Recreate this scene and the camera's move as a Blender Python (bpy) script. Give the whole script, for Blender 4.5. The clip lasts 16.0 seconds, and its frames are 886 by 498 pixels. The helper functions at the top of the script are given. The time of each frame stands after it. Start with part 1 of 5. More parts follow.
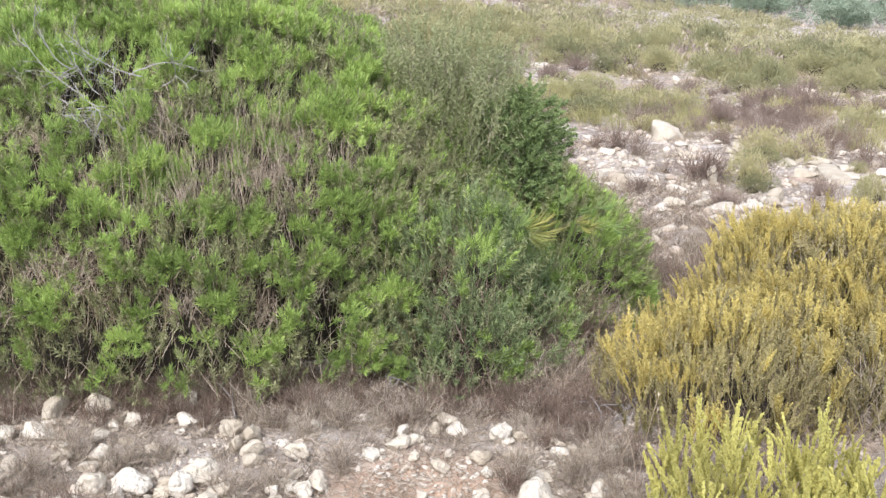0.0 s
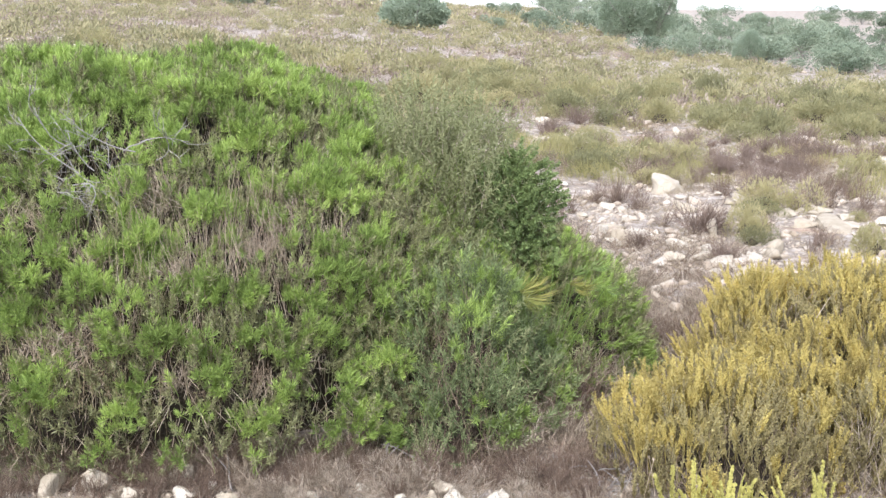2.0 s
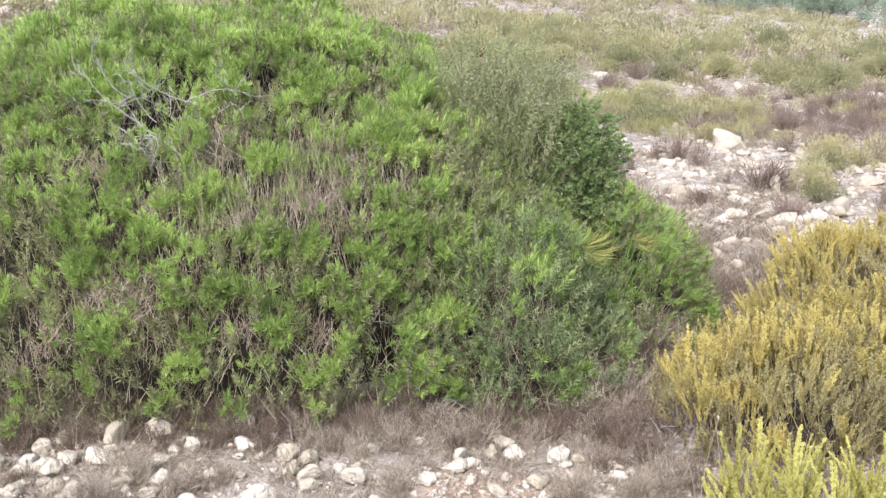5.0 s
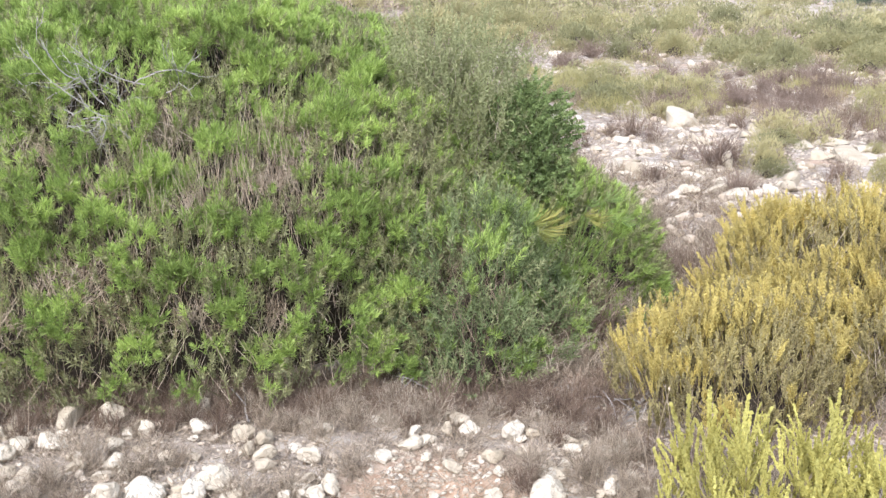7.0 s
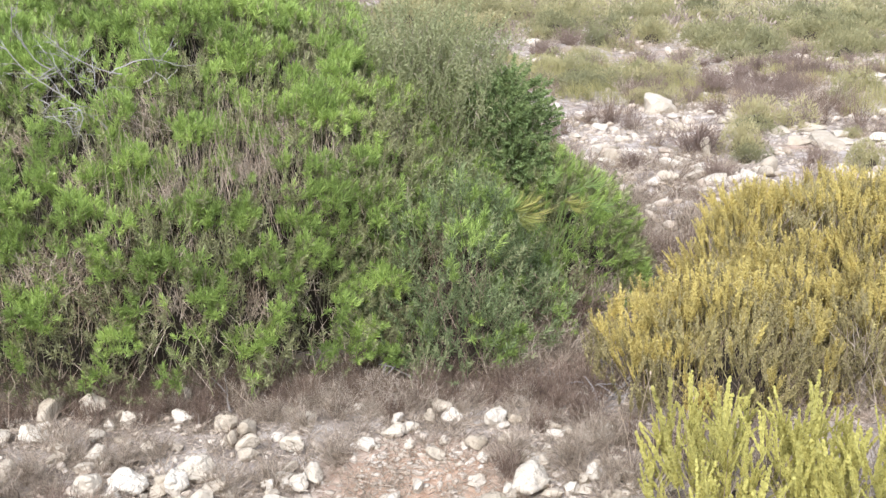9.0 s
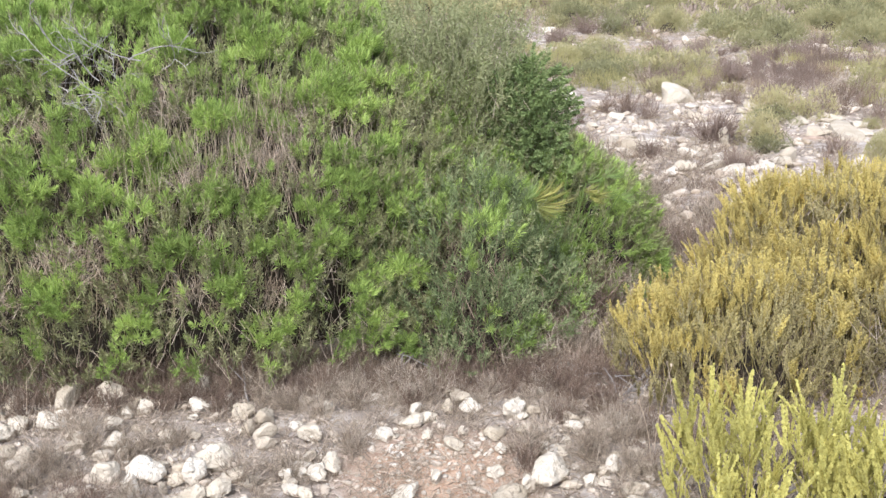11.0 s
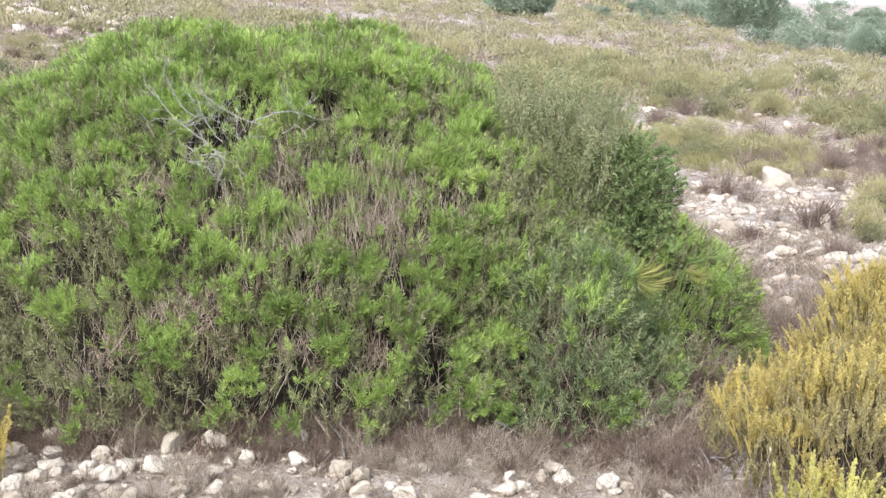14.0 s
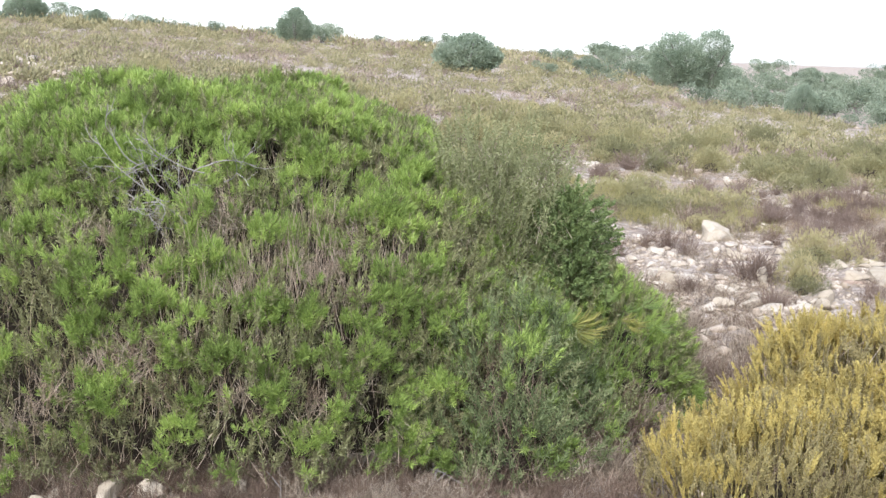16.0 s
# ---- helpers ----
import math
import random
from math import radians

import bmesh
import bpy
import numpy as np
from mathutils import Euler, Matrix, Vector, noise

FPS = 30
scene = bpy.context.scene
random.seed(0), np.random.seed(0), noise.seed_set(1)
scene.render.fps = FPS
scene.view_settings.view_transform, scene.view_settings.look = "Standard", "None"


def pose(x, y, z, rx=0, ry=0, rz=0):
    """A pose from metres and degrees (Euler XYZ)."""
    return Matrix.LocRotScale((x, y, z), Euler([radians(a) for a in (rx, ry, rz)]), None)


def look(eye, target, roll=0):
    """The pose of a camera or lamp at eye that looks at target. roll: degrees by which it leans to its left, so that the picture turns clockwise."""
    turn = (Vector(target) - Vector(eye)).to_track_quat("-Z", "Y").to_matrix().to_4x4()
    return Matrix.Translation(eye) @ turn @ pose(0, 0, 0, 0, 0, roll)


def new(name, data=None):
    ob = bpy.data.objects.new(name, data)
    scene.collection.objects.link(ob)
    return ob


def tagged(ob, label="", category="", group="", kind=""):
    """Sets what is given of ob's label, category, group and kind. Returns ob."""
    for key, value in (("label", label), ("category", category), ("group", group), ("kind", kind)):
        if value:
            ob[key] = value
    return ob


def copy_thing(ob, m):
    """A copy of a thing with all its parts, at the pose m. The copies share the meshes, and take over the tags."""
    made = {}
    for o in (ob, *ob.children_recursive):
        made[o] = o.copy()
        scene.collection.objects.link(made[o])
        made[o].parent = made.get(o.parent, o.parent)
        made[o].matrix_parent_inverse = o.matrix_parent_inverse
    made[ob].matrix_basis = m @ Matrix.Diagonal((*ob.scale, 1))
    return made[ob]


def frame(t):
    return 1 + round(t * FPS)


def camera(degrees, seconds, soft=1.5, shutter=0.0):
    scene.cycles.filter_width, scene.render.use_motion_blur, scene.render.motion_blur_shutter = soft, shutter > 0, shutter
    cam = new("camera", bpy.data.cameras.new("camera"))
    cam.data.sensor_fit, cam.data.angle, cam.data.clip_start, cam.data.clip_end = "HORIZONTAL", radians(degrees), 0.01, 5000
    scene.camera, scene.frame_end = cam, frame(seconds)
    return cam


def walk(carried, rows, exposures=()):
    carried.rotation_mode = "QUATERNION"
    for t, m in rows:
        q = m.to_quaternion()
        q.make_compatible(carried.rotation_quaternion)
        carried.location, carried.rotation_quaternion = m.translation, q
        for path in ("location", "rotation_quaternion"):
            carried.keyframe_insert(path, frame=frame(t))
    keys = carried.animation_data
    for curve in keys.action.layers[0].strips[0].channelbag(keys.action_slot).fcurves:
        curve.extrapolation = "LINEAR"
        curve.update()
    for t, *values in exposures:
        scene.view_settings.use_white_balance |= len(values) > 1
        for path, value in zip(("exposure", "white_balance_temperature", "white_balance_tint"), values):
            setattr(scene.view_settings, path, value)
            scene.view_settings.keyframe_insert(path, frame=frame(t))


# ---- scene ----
cam = camera(44, 16.0, soft=1.40)
EXPOSURE = 1.82
PATH = [
    (0, (-0.0295, 0.0158, 1.5665), (0.1669, 3.8770, 0.5407), 1.303),
    (0.5, (-0.0036, 0.0040, 1.5829), (0.2169, 3.8743, 0.5970), 1.236),
    (1, (0.0101, 0.0090, 1.6233), (0.2335, 3.8879, 0.6723), 0.351),
    (1.5, (0.0194, 0.0057, 1.6270), (0.2118, 3.9010, 0.7383), 0.053),
    (2, (0.0309, 0.0088, 1.6228), (0.1917, 3.9158, 0.7805), -0.190),
    (2.5, (0.0400, 0.0130, 1.6195), (0.1758, 3.9219, 0.7820), -0.284),
    (3, (0.0377, 0.0166, 1.6180), (0.1540, 3.9182, 0.7440), -0.526),
    (3.5, (0.0205, 0.0354, 1.6160), (0.1045, 3.9318, 0.7155), -0.489),
    (4, (0.0019, 0.0441, 1.6128), (-0.0065, 3.9343, 0.6823), -0.384),
    (4.2, (0.0014, 0.0431, 1.6126), (-0.0345, 3.9298, 0.6677), -0.362),
    (6.3, (0.0259, 0.0300, 1.5907), (0.0231, 3.8914, 0.5468), -0.899),
    (6.5, (0.0335, 0.0266, 1.5930), (0.0767, 3.8866, 0.5446), -0.959),
    (7, (0.0274, 0.0307, 1.5936), (0.1380, 3.8860, 0.5333), -0.780),
    (7.5, (0.0284, 0.0358, 1.5890), (0.1703, 3.8872, 0.5180), -0.707),
    (8, (0.0221, 0.0326, 1.5924), (0.1865, 3.8783, 0.5045), -0.622),
    (8.5, (0.0244, 0.0328, 1.5870), (0.2022, 3.8763, 0.4935), -0.744),
    (9, (0.0228, 0.0289, 1.5866), (0.2070, 3.8707, 0.4883), -1.097),
    (11.5, (-0.0007, 0.0548, 1.5849), (0.1071, 3.8868, 0.4431), -0.810),
    (12, (0.0003, 0.0500, 1.5862), (0.0646, 3.8850, 0.4511), -0.861),
    (12.5, (-0.0082, 0.0461, 1.5887), (0.0170, 3.8900, 0.4822), -0.972),
    (13, (-0.0133, 0.0330, 1.5893), (-0.0445, 3.8891, 0.5264), -0.895),
    (13.5, (-0.0311, 0.0085, 1.5957), (-0.1074, 3.8757, 0.5765), 0.531),
    (14, (-0.0557, -0.0286, 1.5990), (-0.2352, 3.8674, 0.7106), 0.960),
    (14.5, (-0.0603, -0.0616, 1.5937), (-0.3072, 3.8513, 0.8009), 1.415),
    (15, (-0.0624, -0.0898, 1.5947), (-0.2962, 3.8365, 0.8665), 1.631),
    (15.5, (-0.0570, -0.0966, 1.5944), (-0.2123, 3.8386, 0.8943), 1.774),
    (16, (-0.0228, -0.0783, 1.5912), (-0.0194, 3.8613, 0.8986), 1.748),
]
walk(cam, [(t, look(eye, target, roll)) for t, eye, target, roll in PATH], [(0, EXPOSURE - 0.06, 5880, 12.5), (4, EXPOSURE, 5880, 12.5), (6.5, EXPOSURE + 0.1, 5880, 12.5), (8, EXPOSURE + 0.03, 5880, 12.5), (12, EXPOSURE - 0.04, 5880, 12.5), (14.5, EXPOSURE + 0.02, 5880, 12.5), (16, EXPOSURE - 0.2, 5880, 12.5)])

# ---- light: a bright hazy overcast sky ----
world = bpy.data.worlds.new("overcast_sky")
scene.world = world
world.use_nodes = True
wn, wl = world.node_tree.nodes, world.node_tree.links
sky = wn.new("ShaderNodeTexSky")
sky.sky_type, sky.sun_disc = "NISHITA", False
sky.sun_elevation, sky.sun_rotation = radians(50), radians(-155)
sky.air_density, sky.dust_density, sky.ozone_density = 1.0, 1.0, 1.0
pale = wn.new("ShaderNodeHueSaturation")
pale.inputs["Saturation"].default_value = 0.45
wl.new(sky.outputs["Color"], pale.inputs["Color"])
wl.new(pale.outputs["Color"], wn["Background"].inputs["Color"])
wn["Background"].inputs["Strength"].default_value = 0.112
sun = new("sun", bpy.data.lights.new("sun", "SUN"))
sun.data.energy, sun.data.angle, sun.data.color = 1.5, radians(20), (1.0, 0.96, 0.9)
sun.matrix_basis = look((-4.0, -6.0, 11.5), (0, 4, 0))

rng = np.random.default_rng(7)


# ---- materials ----
def mat(name, colours, rough=0.7, noise_scale=8.0, mix=0.5, bump=0.0, bump_scale=60.0, through_light=0.0, island=True, spec=0.3):
    """Colours are spread by island and by noise in space."""
    m = bpy.data.materials.new(name)
    m.use_nodes = True
    n, l = m.node_tree.nodes, m.node_tree.links
    bsdf, out = n["Principled BSDF"], n["Material Output"]
    geo = n.new("ShaderNodeNewGeometry")
    tex = n.new("ShaderNodeTexNoise")
    tex.inputs["Scale"].default_value, tex.inputs["Detail"].default_value = noise_scale, 6.0
    l.new(geo.outputs["Position"], tex.inputs["Vector"])
    spread = n.new("ShaderNodeMapRange")
    spread.inputs["From Min"].default_value, spread.inputs["From Max"].default_value = 0.3, 0.7
    l.new(tex.outputs["Fac"], spread.inputs["Value"])
    blend = n.new("ShaderNodeMix")
    blend.inputs["Factor"].default_value = mix
    l.new(spread.outputs["Result"], blend.inputs["A"])
    if island:
        l.new(geo.outputs["Random Per Island"], blend.inputs["B"])
    else:
        info = n.new("ShaderNodeObjectInfo")
        l.new(info.outputs["Random"], blend.inputs["B"])
    ramp = n.new("ShaderNodeValToRGB")
    e = ramp.color_ramp.elements
    while len(e) < len(colours):
        e.new(0.5)
    for i, c in enumerate(colours):
        e[i].position, e[i].color = i / (len(colours) - 1), (*c, 1)
    l.new(blend.outputs["Result"], ramp.inputs["Fac"])
    l.new(ramp.outputs["Color"], bsdf.inputs["Base Color"])
    bsdf.inputs["Roughness"].default_value = rough
    bsdf.inputs["Specular IOR Level"].default_value = spec
    if bump:
        fine = n.new("ShaderNodeTexNoise")
        fine.inputs["Scale"].default_value, fine.inputs["Detail"].default_value = bump_scale, 8.0
        l.new(geo.outputs["Position"], fine.inputs["Vector"])
        b = n.new("ShaderNodeBump")
        b.inputs["Strength"].default_value, b.inputs["Distance"].default_value = bump, 0.02
        l.new(fine.outputs["Fac"], b.inputs["Height"])
        l.new(b.outputs["Normal"], bsdf.inputs["Normal"])
    if through_light:
        tr, add = n.new("ShaderNodeBsdfTranslucent"), n.new("ShaderNodeMixShader")
        add.inputs["Fac"].default_value = through_light
        l.new(ramp.outputs["Color"], tr.inputs["Color"])
        l.new(bsdf.outputs["BSDF"], add.inputs[1])
        l.new(tr.outputs["BSDF"], add.inputs[2])
        l.new(add.outputs["Shader"], out.inputs["Surface"])
    return m


M_MASTIC = mat("mastic_leaf", [(0.118, 0.150, 0.046), (0.255, 0.335, 0.09), (0.42, 0.525, 0.145), (0.65, 0.74, 0.235)], 0.6, 5, 0.45, through_light=0.36, spec=0.2)
M_MASTIC_DULL = mat("mastic_leaf_dull", [(0.108, 0.096, 0.052), (0.19, 0.187, 0.085), (0.292, 0.29, 0.132), (0.43, 0.415, 0.215)], 0.5, 5, 0.65, through_light=0.2)
M_OLIVE = mat("olive_leaf", [(0.18, 0.185, 0.088), (0.285, 0.295, 0.142), (0.40, 0.40, 0.205)], 0.75, 8, 0.3, through_light=0.25, spec=0.12)
M_OAK = mat("oak_leaf", [(0.10, 0.128, 0.048), (0.195, 0.25, 0.09), (0.31, 0.375, 0.145)], 0.55, 8, 0.65, through_light=0.2, spec=0.2)
M_PALM = mat("palm_leaf", [(0.12, 0.145, 0.035), (0.225, 0.225, 0.06), (0.35, 0.31, 0.095)], 0.6, 10, 0.6, through_light=0.2, spec=0.12)
M_PALM_GREEN = mat("palm_leaf_green", [(0.095, 0.14, 0.042), (0.165, 0.225, 0.063), (0.255, 0.32, 0.095)], 0.6, 10, 0.6, through_light=0.25, spec=0.15)
M_GRASS = mat("yellow_grass", [(0.24, 0.225, 0.10), (0.36, 0.325, 0.14), (0.48, 0.42, 0.20)], 0.75, 4, 0.5, through_light=0.25, spec=0.12)
M_GOLD = mat("gold_leaf", [(0.31, 0.25, 0.105), (0.45, 0.365, 0.13), (0.59, 0.475, 0.155), (0.70, 0.56, 0.185)], 0.9, 9, 0.15, through_light=0.25, spec=0.12)
M_LIME = mat("lime_leaf", [(0.36, 0.33, 0.11), (0.50, 0.455, 0.14), (0.63, 0.56, 0.18)], 0.85, 6, 0.45, through_light=0.25, spec=0.1)
M_BROWN = mat("brown_twig", [(0.06, 0.042, 0.028), (0.19, 0.135, 0.09), (0.45, 0.345, 0.24)], 0.85, 6, 0.7)
M_BUCK = mat("buckthorn_leaf", [(0.08, 0.097, 0.044), (0.185, 0.225, 0.096), (0.335, 0.375, 0.18)], 0.7, 6, 0.65, through_light=0.22, spec=0.12)
M_TWIG = mat("dry_twig", [(0.13, 0.094, 0.065), (0.33, 0.257, 0.182), (0.605, 0.503, 0.392)], 0.85, 9, 0.72)
M_GOLD_DULL = mat("dull_gold_leaf", [(0.17, 0.14, 0.085), (0.28, 0.235, 0.12), (0.39, 0.33, 0.15), (0.49, 0.415, 0.17)], 0.85, 6, 0.5, through_light=0.2, spec=0.1)
M_STALK = mat("dead_stalk", [(0.28, 0.21, 0.15), (0.48, 0.375, 0.27), (0.70, 0.58, 0.44)], 0.8, 7, 0.65, through_light=0.15, spec=0.12)
M_RUST = mat("rusty_twig", [(0.075, 0.048, 0.034), (0.19, 0.13, 0.092), (0.38, 0.275, 0.20)], 0.85, 6, 0.7)
M_STRAW = mat("straw", [(0.25, 0.18, 0.10), (0.38, 0.29, 0.17), (0.5, 0.42, 0.28)], 0.7, 6, 0.6, through_light=0.2)
M_BARK = mat("grey_bark", [(0.12, 0.10, 0.085), (0.23, 0.20, 0.175), (0.36, 0.33, 0.30)], 0.85, 30, 0.7, 0.4, 120)
M_BLEACHED = mat("bleached_wood", [(0.17, 0.145, 0.125), (0.30, 0.27, 0.245), (0.43, 0.40, 0.37)], 0.85, 30, 0.7, 0.3, 120)
# Near-black: the shade deep inside the shrubs, put in as colour.
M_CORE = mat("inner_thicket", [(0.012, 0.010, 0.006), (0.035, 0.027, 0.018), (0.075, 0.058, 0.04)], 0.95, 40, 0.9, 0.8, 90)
M_SCRUB = mat("scrub_leaf", [(0.15, 0.15, 0.08), (0.265, 0.25, 0.125), (0.385, 0.345, 0.17), (0.47, 0.405, 0.21)], 0.7, 3.0, 0.6, through_light=0.25, island=False, spec=0.15)
# Scrub and heath again for the slopes, lightened in part to stand for haze.
M_SCRUB_HAZED = mat("hazed_scrub_leaf", [(0.16, 0.155, 0.085), (0.32, 0.29, 0.155), (0.48, 0.415, 0.235)], 0.85, 1.5, 0.12, through_light=0.25, spec=0.15)
M_HEATH_HAZED = mat("hazed_heath_twig", [(0.15, 0.112, 0.085), (0.29, 0.225, 0.172), (0.42, 0.345, 0.27)], 0.85, 1.5, 0.12)
M_HEATH = mat("heath_twig", [(0.145, 0.10, 0.075), (0.24, 0.173, 0.133), (0.36, 0.28, 0.225)], 0.85, 0.8, 0.5)
# Far foliage paler and bluer than true leaves: distance haze put into the colour.
M_FARGREEN_HAZED = mat("hazed_far_leaf", [(0.145, 0.18, 0.12), (0.24, 0.28, 0.19), (0.345, 0.385, 0.27)], 0.9, 0.9, 0.65, through_light=0.25, spec=0.05, island=False)
M_PINE_HAZED = mat("hazed_pine_needle", [(0.22, 0.27, 0.185), (0.33, 0.385, 0.27), (0.44, 0.49, 0.365)], 0.7, 0.9, 0.4, through_light=0.45, spec=0.1)
M_STONE = mat("limestone", [(0.33, 0.268, 0.185), (0.475, 0.402, 0.302), (0.615, 0.548, 0.448)], 0.9, 14, 0.65, 0.8, 70, island=False)
M_GRAVEL = mat("limestone_gravel", [(0.34, 0.265, 0.185), (0.48, 0.40, 0.31), (0.63, 0.56, 0.465)], 0.9, 10, 0.4, 0.4, 150)


def ground_material():
    m = bpy.data.materials.new("stony_soil")
    m.use_nodes = True
    n, l = m.node_tree.nodes, m.node_tree.links
    bsdf = n["Principled BSDF"]
    geo = n.new("ShaderNodeNewGeometry")

    def tex(scale, detail=8.0, rough=0.6):
        t = n.new("ShaderNodeTexNoise")
        t.inputs["Scale"].default_value, t.inputs["Detail"].default_value, t.inputs["Roughness"].default_value = scale, detail, rough
        l.new(geo.outputs["Position"], t.inputs["Vector"])
        return t

    def ramp(t, stops):
        r = n.new("ShaderNodeValToRGB")
        e = r.color_ramp.elements
        while len(e) < len(stops):
            e.new(0.5)
        for i, (p, c) in enumerate(stops):
            e[i].position, e[i].color = p, (*c, 1)
        l.new(t.outputs["Fac"], r.inputs["Fac"])
        return r

    soil = ramp(tex(9.0), [(0.3, (0.22, 0.178, 0.14)), (0.5, (0.36, 0.30, 0.245)), (0.68, (0.60, 0.53, 0.455))])
    red = ramp(tex(30.0), [(0.3, (0.40, 0.245, 0.15)), (0.7, (0.64, 0.47, 0.34))])
    pick = ramp(tex(0.9, 4.0), [(0.58, (0, 0, 0)), (0.72, (0.8, 0.8, 0.8))])
    mixer = n.new("ShaderNodeMix")
    mixer.data_type = "RGBA"
    spot = n.new("ShaderNodeVectorMath")
    spot.operation, spot.inputs[1].default_value = "DISTANCE", (0.08, 3.0, 0.0)
    l.new(geo.outputs["Position"], spot.inputs[0])
    edge = n.new("ShaderNodeMapRange")
    edge.inputs["From Min"].default_value, edge.inputs["From Max"].default_value = 0.38, 0.20
    l.new(spot.outputs["Value"], edge.inputs["Value"])
    most = n.new("ShaderNodeMath")
    most.operation = "MAXIMUM"
    l.new(edge.outputs["Result"], most.inputs[0])
    l.new(pick.outputs["Color"], most.inputs[1])
    l.new(most.outputs["Value"], mixer.inputs["Factor"])
    l.new(soil.outputs["Color"], mixer.inputs["A"])
    l.new(red.outputs["Color"], mixer.inputs["B"])
    l.new(mixer.outputs["Result"], bsdf.inputs["Base Color"])
    bsdf.inputs["Roughness"].default_value = 0.95
    bsdf.inputs["Specular IOR Level"].default_value = 0.1
    b = n.new("ShaderNodeBump")
    b.inputs["Strength"].default_value, b.inputs["Distance"].default_value = 0.8, 0.03
    l.new(tex(45.0, 10.0, 0.7).outputs["Fac"], b.inputs["Height"])
    l.new(b.outputs["Normal"], bsdf.inputs["Normal"])
    return m


# ---- mesh helpers ----
def mesh_of(name, v, f, material):
    """A mesh from arrays of points and of faces with the same number of corners."""
    v, f = np.asarray(v, dtype=np.float32), np.asarray(f, dtype=np.int32)
    me = bpy.data.meshes.new(name)
    me.vertices.add(len(v))
    me.vertices.foreach_set("co", v.ravel())
    me.loops.add(f.size)
    me.loops.foreach_set("vertex_index", f.ravel())
    me.polygons.add(len(f))
    me.polygons.foreach_set("loop_start", np.arange(0, f.size, f.shape[1], dtype=np.int32))
    me.update(calc_edges=True)
    me.materials.append(material)
    return me


def part(name, me, parent, label="", kind=""):
    ob = new(name, me)
    ob.parent = parent
    return tagged(ob, label, kind=kind)


def thing(name, place, label, category, group="", kind="", me=None):
    ob = new(name, me)
    ob.location = place
    return tagged(ob, label, category, group, kind)


def join(pieces):
    vs, fs, k = [], [], 0
    for v, f in pieces:
        vs.append(v)
        fs.append(f + k)
        k += len(v)
    return np.concatenate(vs), np.concatenate(fs)


def unit(v):
    return v / np.maximum(np.linalg.norm(v, axis=-1, keepdims=True), 1e-9)


def bases(axis, r):
    """Turns whose z is the axis, with a chance spin about it."""
    z = unit(axis)
    x = unit(np.cross(z, r.normal(size=z.shape)))
    return np.stack([x, np.cross(z, x), z], axis=-1)


def scatter(v, f, loc, turn, size):
    size = np.asarray(size, dtype=float)
    if size.ndim == 1:
        size = np.repeat(size[:, None], 3, axis=1)
    out = np.einsum("nij,nmj->nmi", turn, v[None] * size[:, None, :]) + loc[:, None, :]
    return out.reshape(-1, 3), (f[None] + (np.arange(len(loc)) * len(v))[:, None, None]).reshape(-1, f.shape[1])


def tubes(p, radius, taper=0.35, sides=3):
    """Thin stems through the points p (stem, step, 3)."""
    n, s, _ = p.shape
    d = unit(np.gradient(p, axis=1))
    a = unit(np.cross(d, np.array([0.31, 0.2, 0.93])))
    b = np.cross(d, a)
    rad = np.asarray(radius)[:, None] * np.linspace(1, taper, s)[None]
    ang = np.arange(sides) * 2 * math.pi / sides
    ring = a[:, :, None] * np.cos(ang)[:, None] + b[:, :, None] * np.sin(ang)[:, None]
    v = p[:, :, None] + ring * rad[:, :, None, None]
    i = np.arange(n * s * sides).reshape(n, s, sides)
    j = np.roll(i, -1, axis=2)
    f = np.stack([i[:, :-1], j[:, :-1], j[:, 1:], i[:, 1:]], axis=-1).reshape(-1, 4)
    return v.reshape(-1, 3), f


LEAF_V = np.array([(0, 0, 0), (0.5, 0.10, 0.48), (0, 0, 1), (-0.5, 0.10, 0.48)], dtype=float)
LEAF_F = np.array([(0, 1, 2, 3)])


def leaves(base, way, length, width, r):
    """Folded pointed leaves from their bases along their ways."""
    size = np.stack([np.broadcast_to(width, len(base)), np.broadcast_to(width, len(base)), np.broadcast_to(length, len(base))], axis=1)
    return scatter(LEAF_V, LEAF_F, base, bases(way, r), size)


def value_noise(x, y, z, scale, seed=0.0):
    return np.array([noise.noise(Vector((a * scale + seed, b * scale - seed, c * scale + 2 * seed))) for a, b, c in zip(x, y, z)])


# ---- ground ----
def land(x, y):
    """Height of the ground: level near by, a hillside beyond, a shallow valley on one side."""
    x, y = np.asarray(x, dtype=float), np.asarray(y, dtype=float)
    r = np.hypot(x, y)
    a = x / np.maximum(r, 0.1)
    s = np.interp(a, [-0.6, -0.37, 0.0, 0.12, 0.22, 0.5], [0.085, 0.079, 0.050, 0.026, 0.004, 0.0])
    far = np.clip((r - 75) / 70, 0, 1)
    k = np.interp(a, [0.0, 0.22, 0.5], [0.0, 1.7, 1.6])
    fade = np.clip((r - 7) / 10, 0, 1)
    roll = 0.12 * np.sin(x * 0.23 + 1.0) * np.sin(y * 0.19) * fade
    return s * 60 * (1 - np.exp(-np.maximum(r - 7, 0) / 60)) + k * far * far * (3 - 2 * far) + roll * np.clip(1.4 - r / 100, 0.2, 1)


def spaced(lo, hi, step, reach):
    c = list(np.arange(lo, hi, step))
    g, up, down = step, [c[-1]], [c[0]]
    while up[-1] < reach:
        g *= 1.10
        up.append(up[-1] + g)
        down.append(down[-1] - g)
    return np.array(down[:0:-1] + c + up[1:])


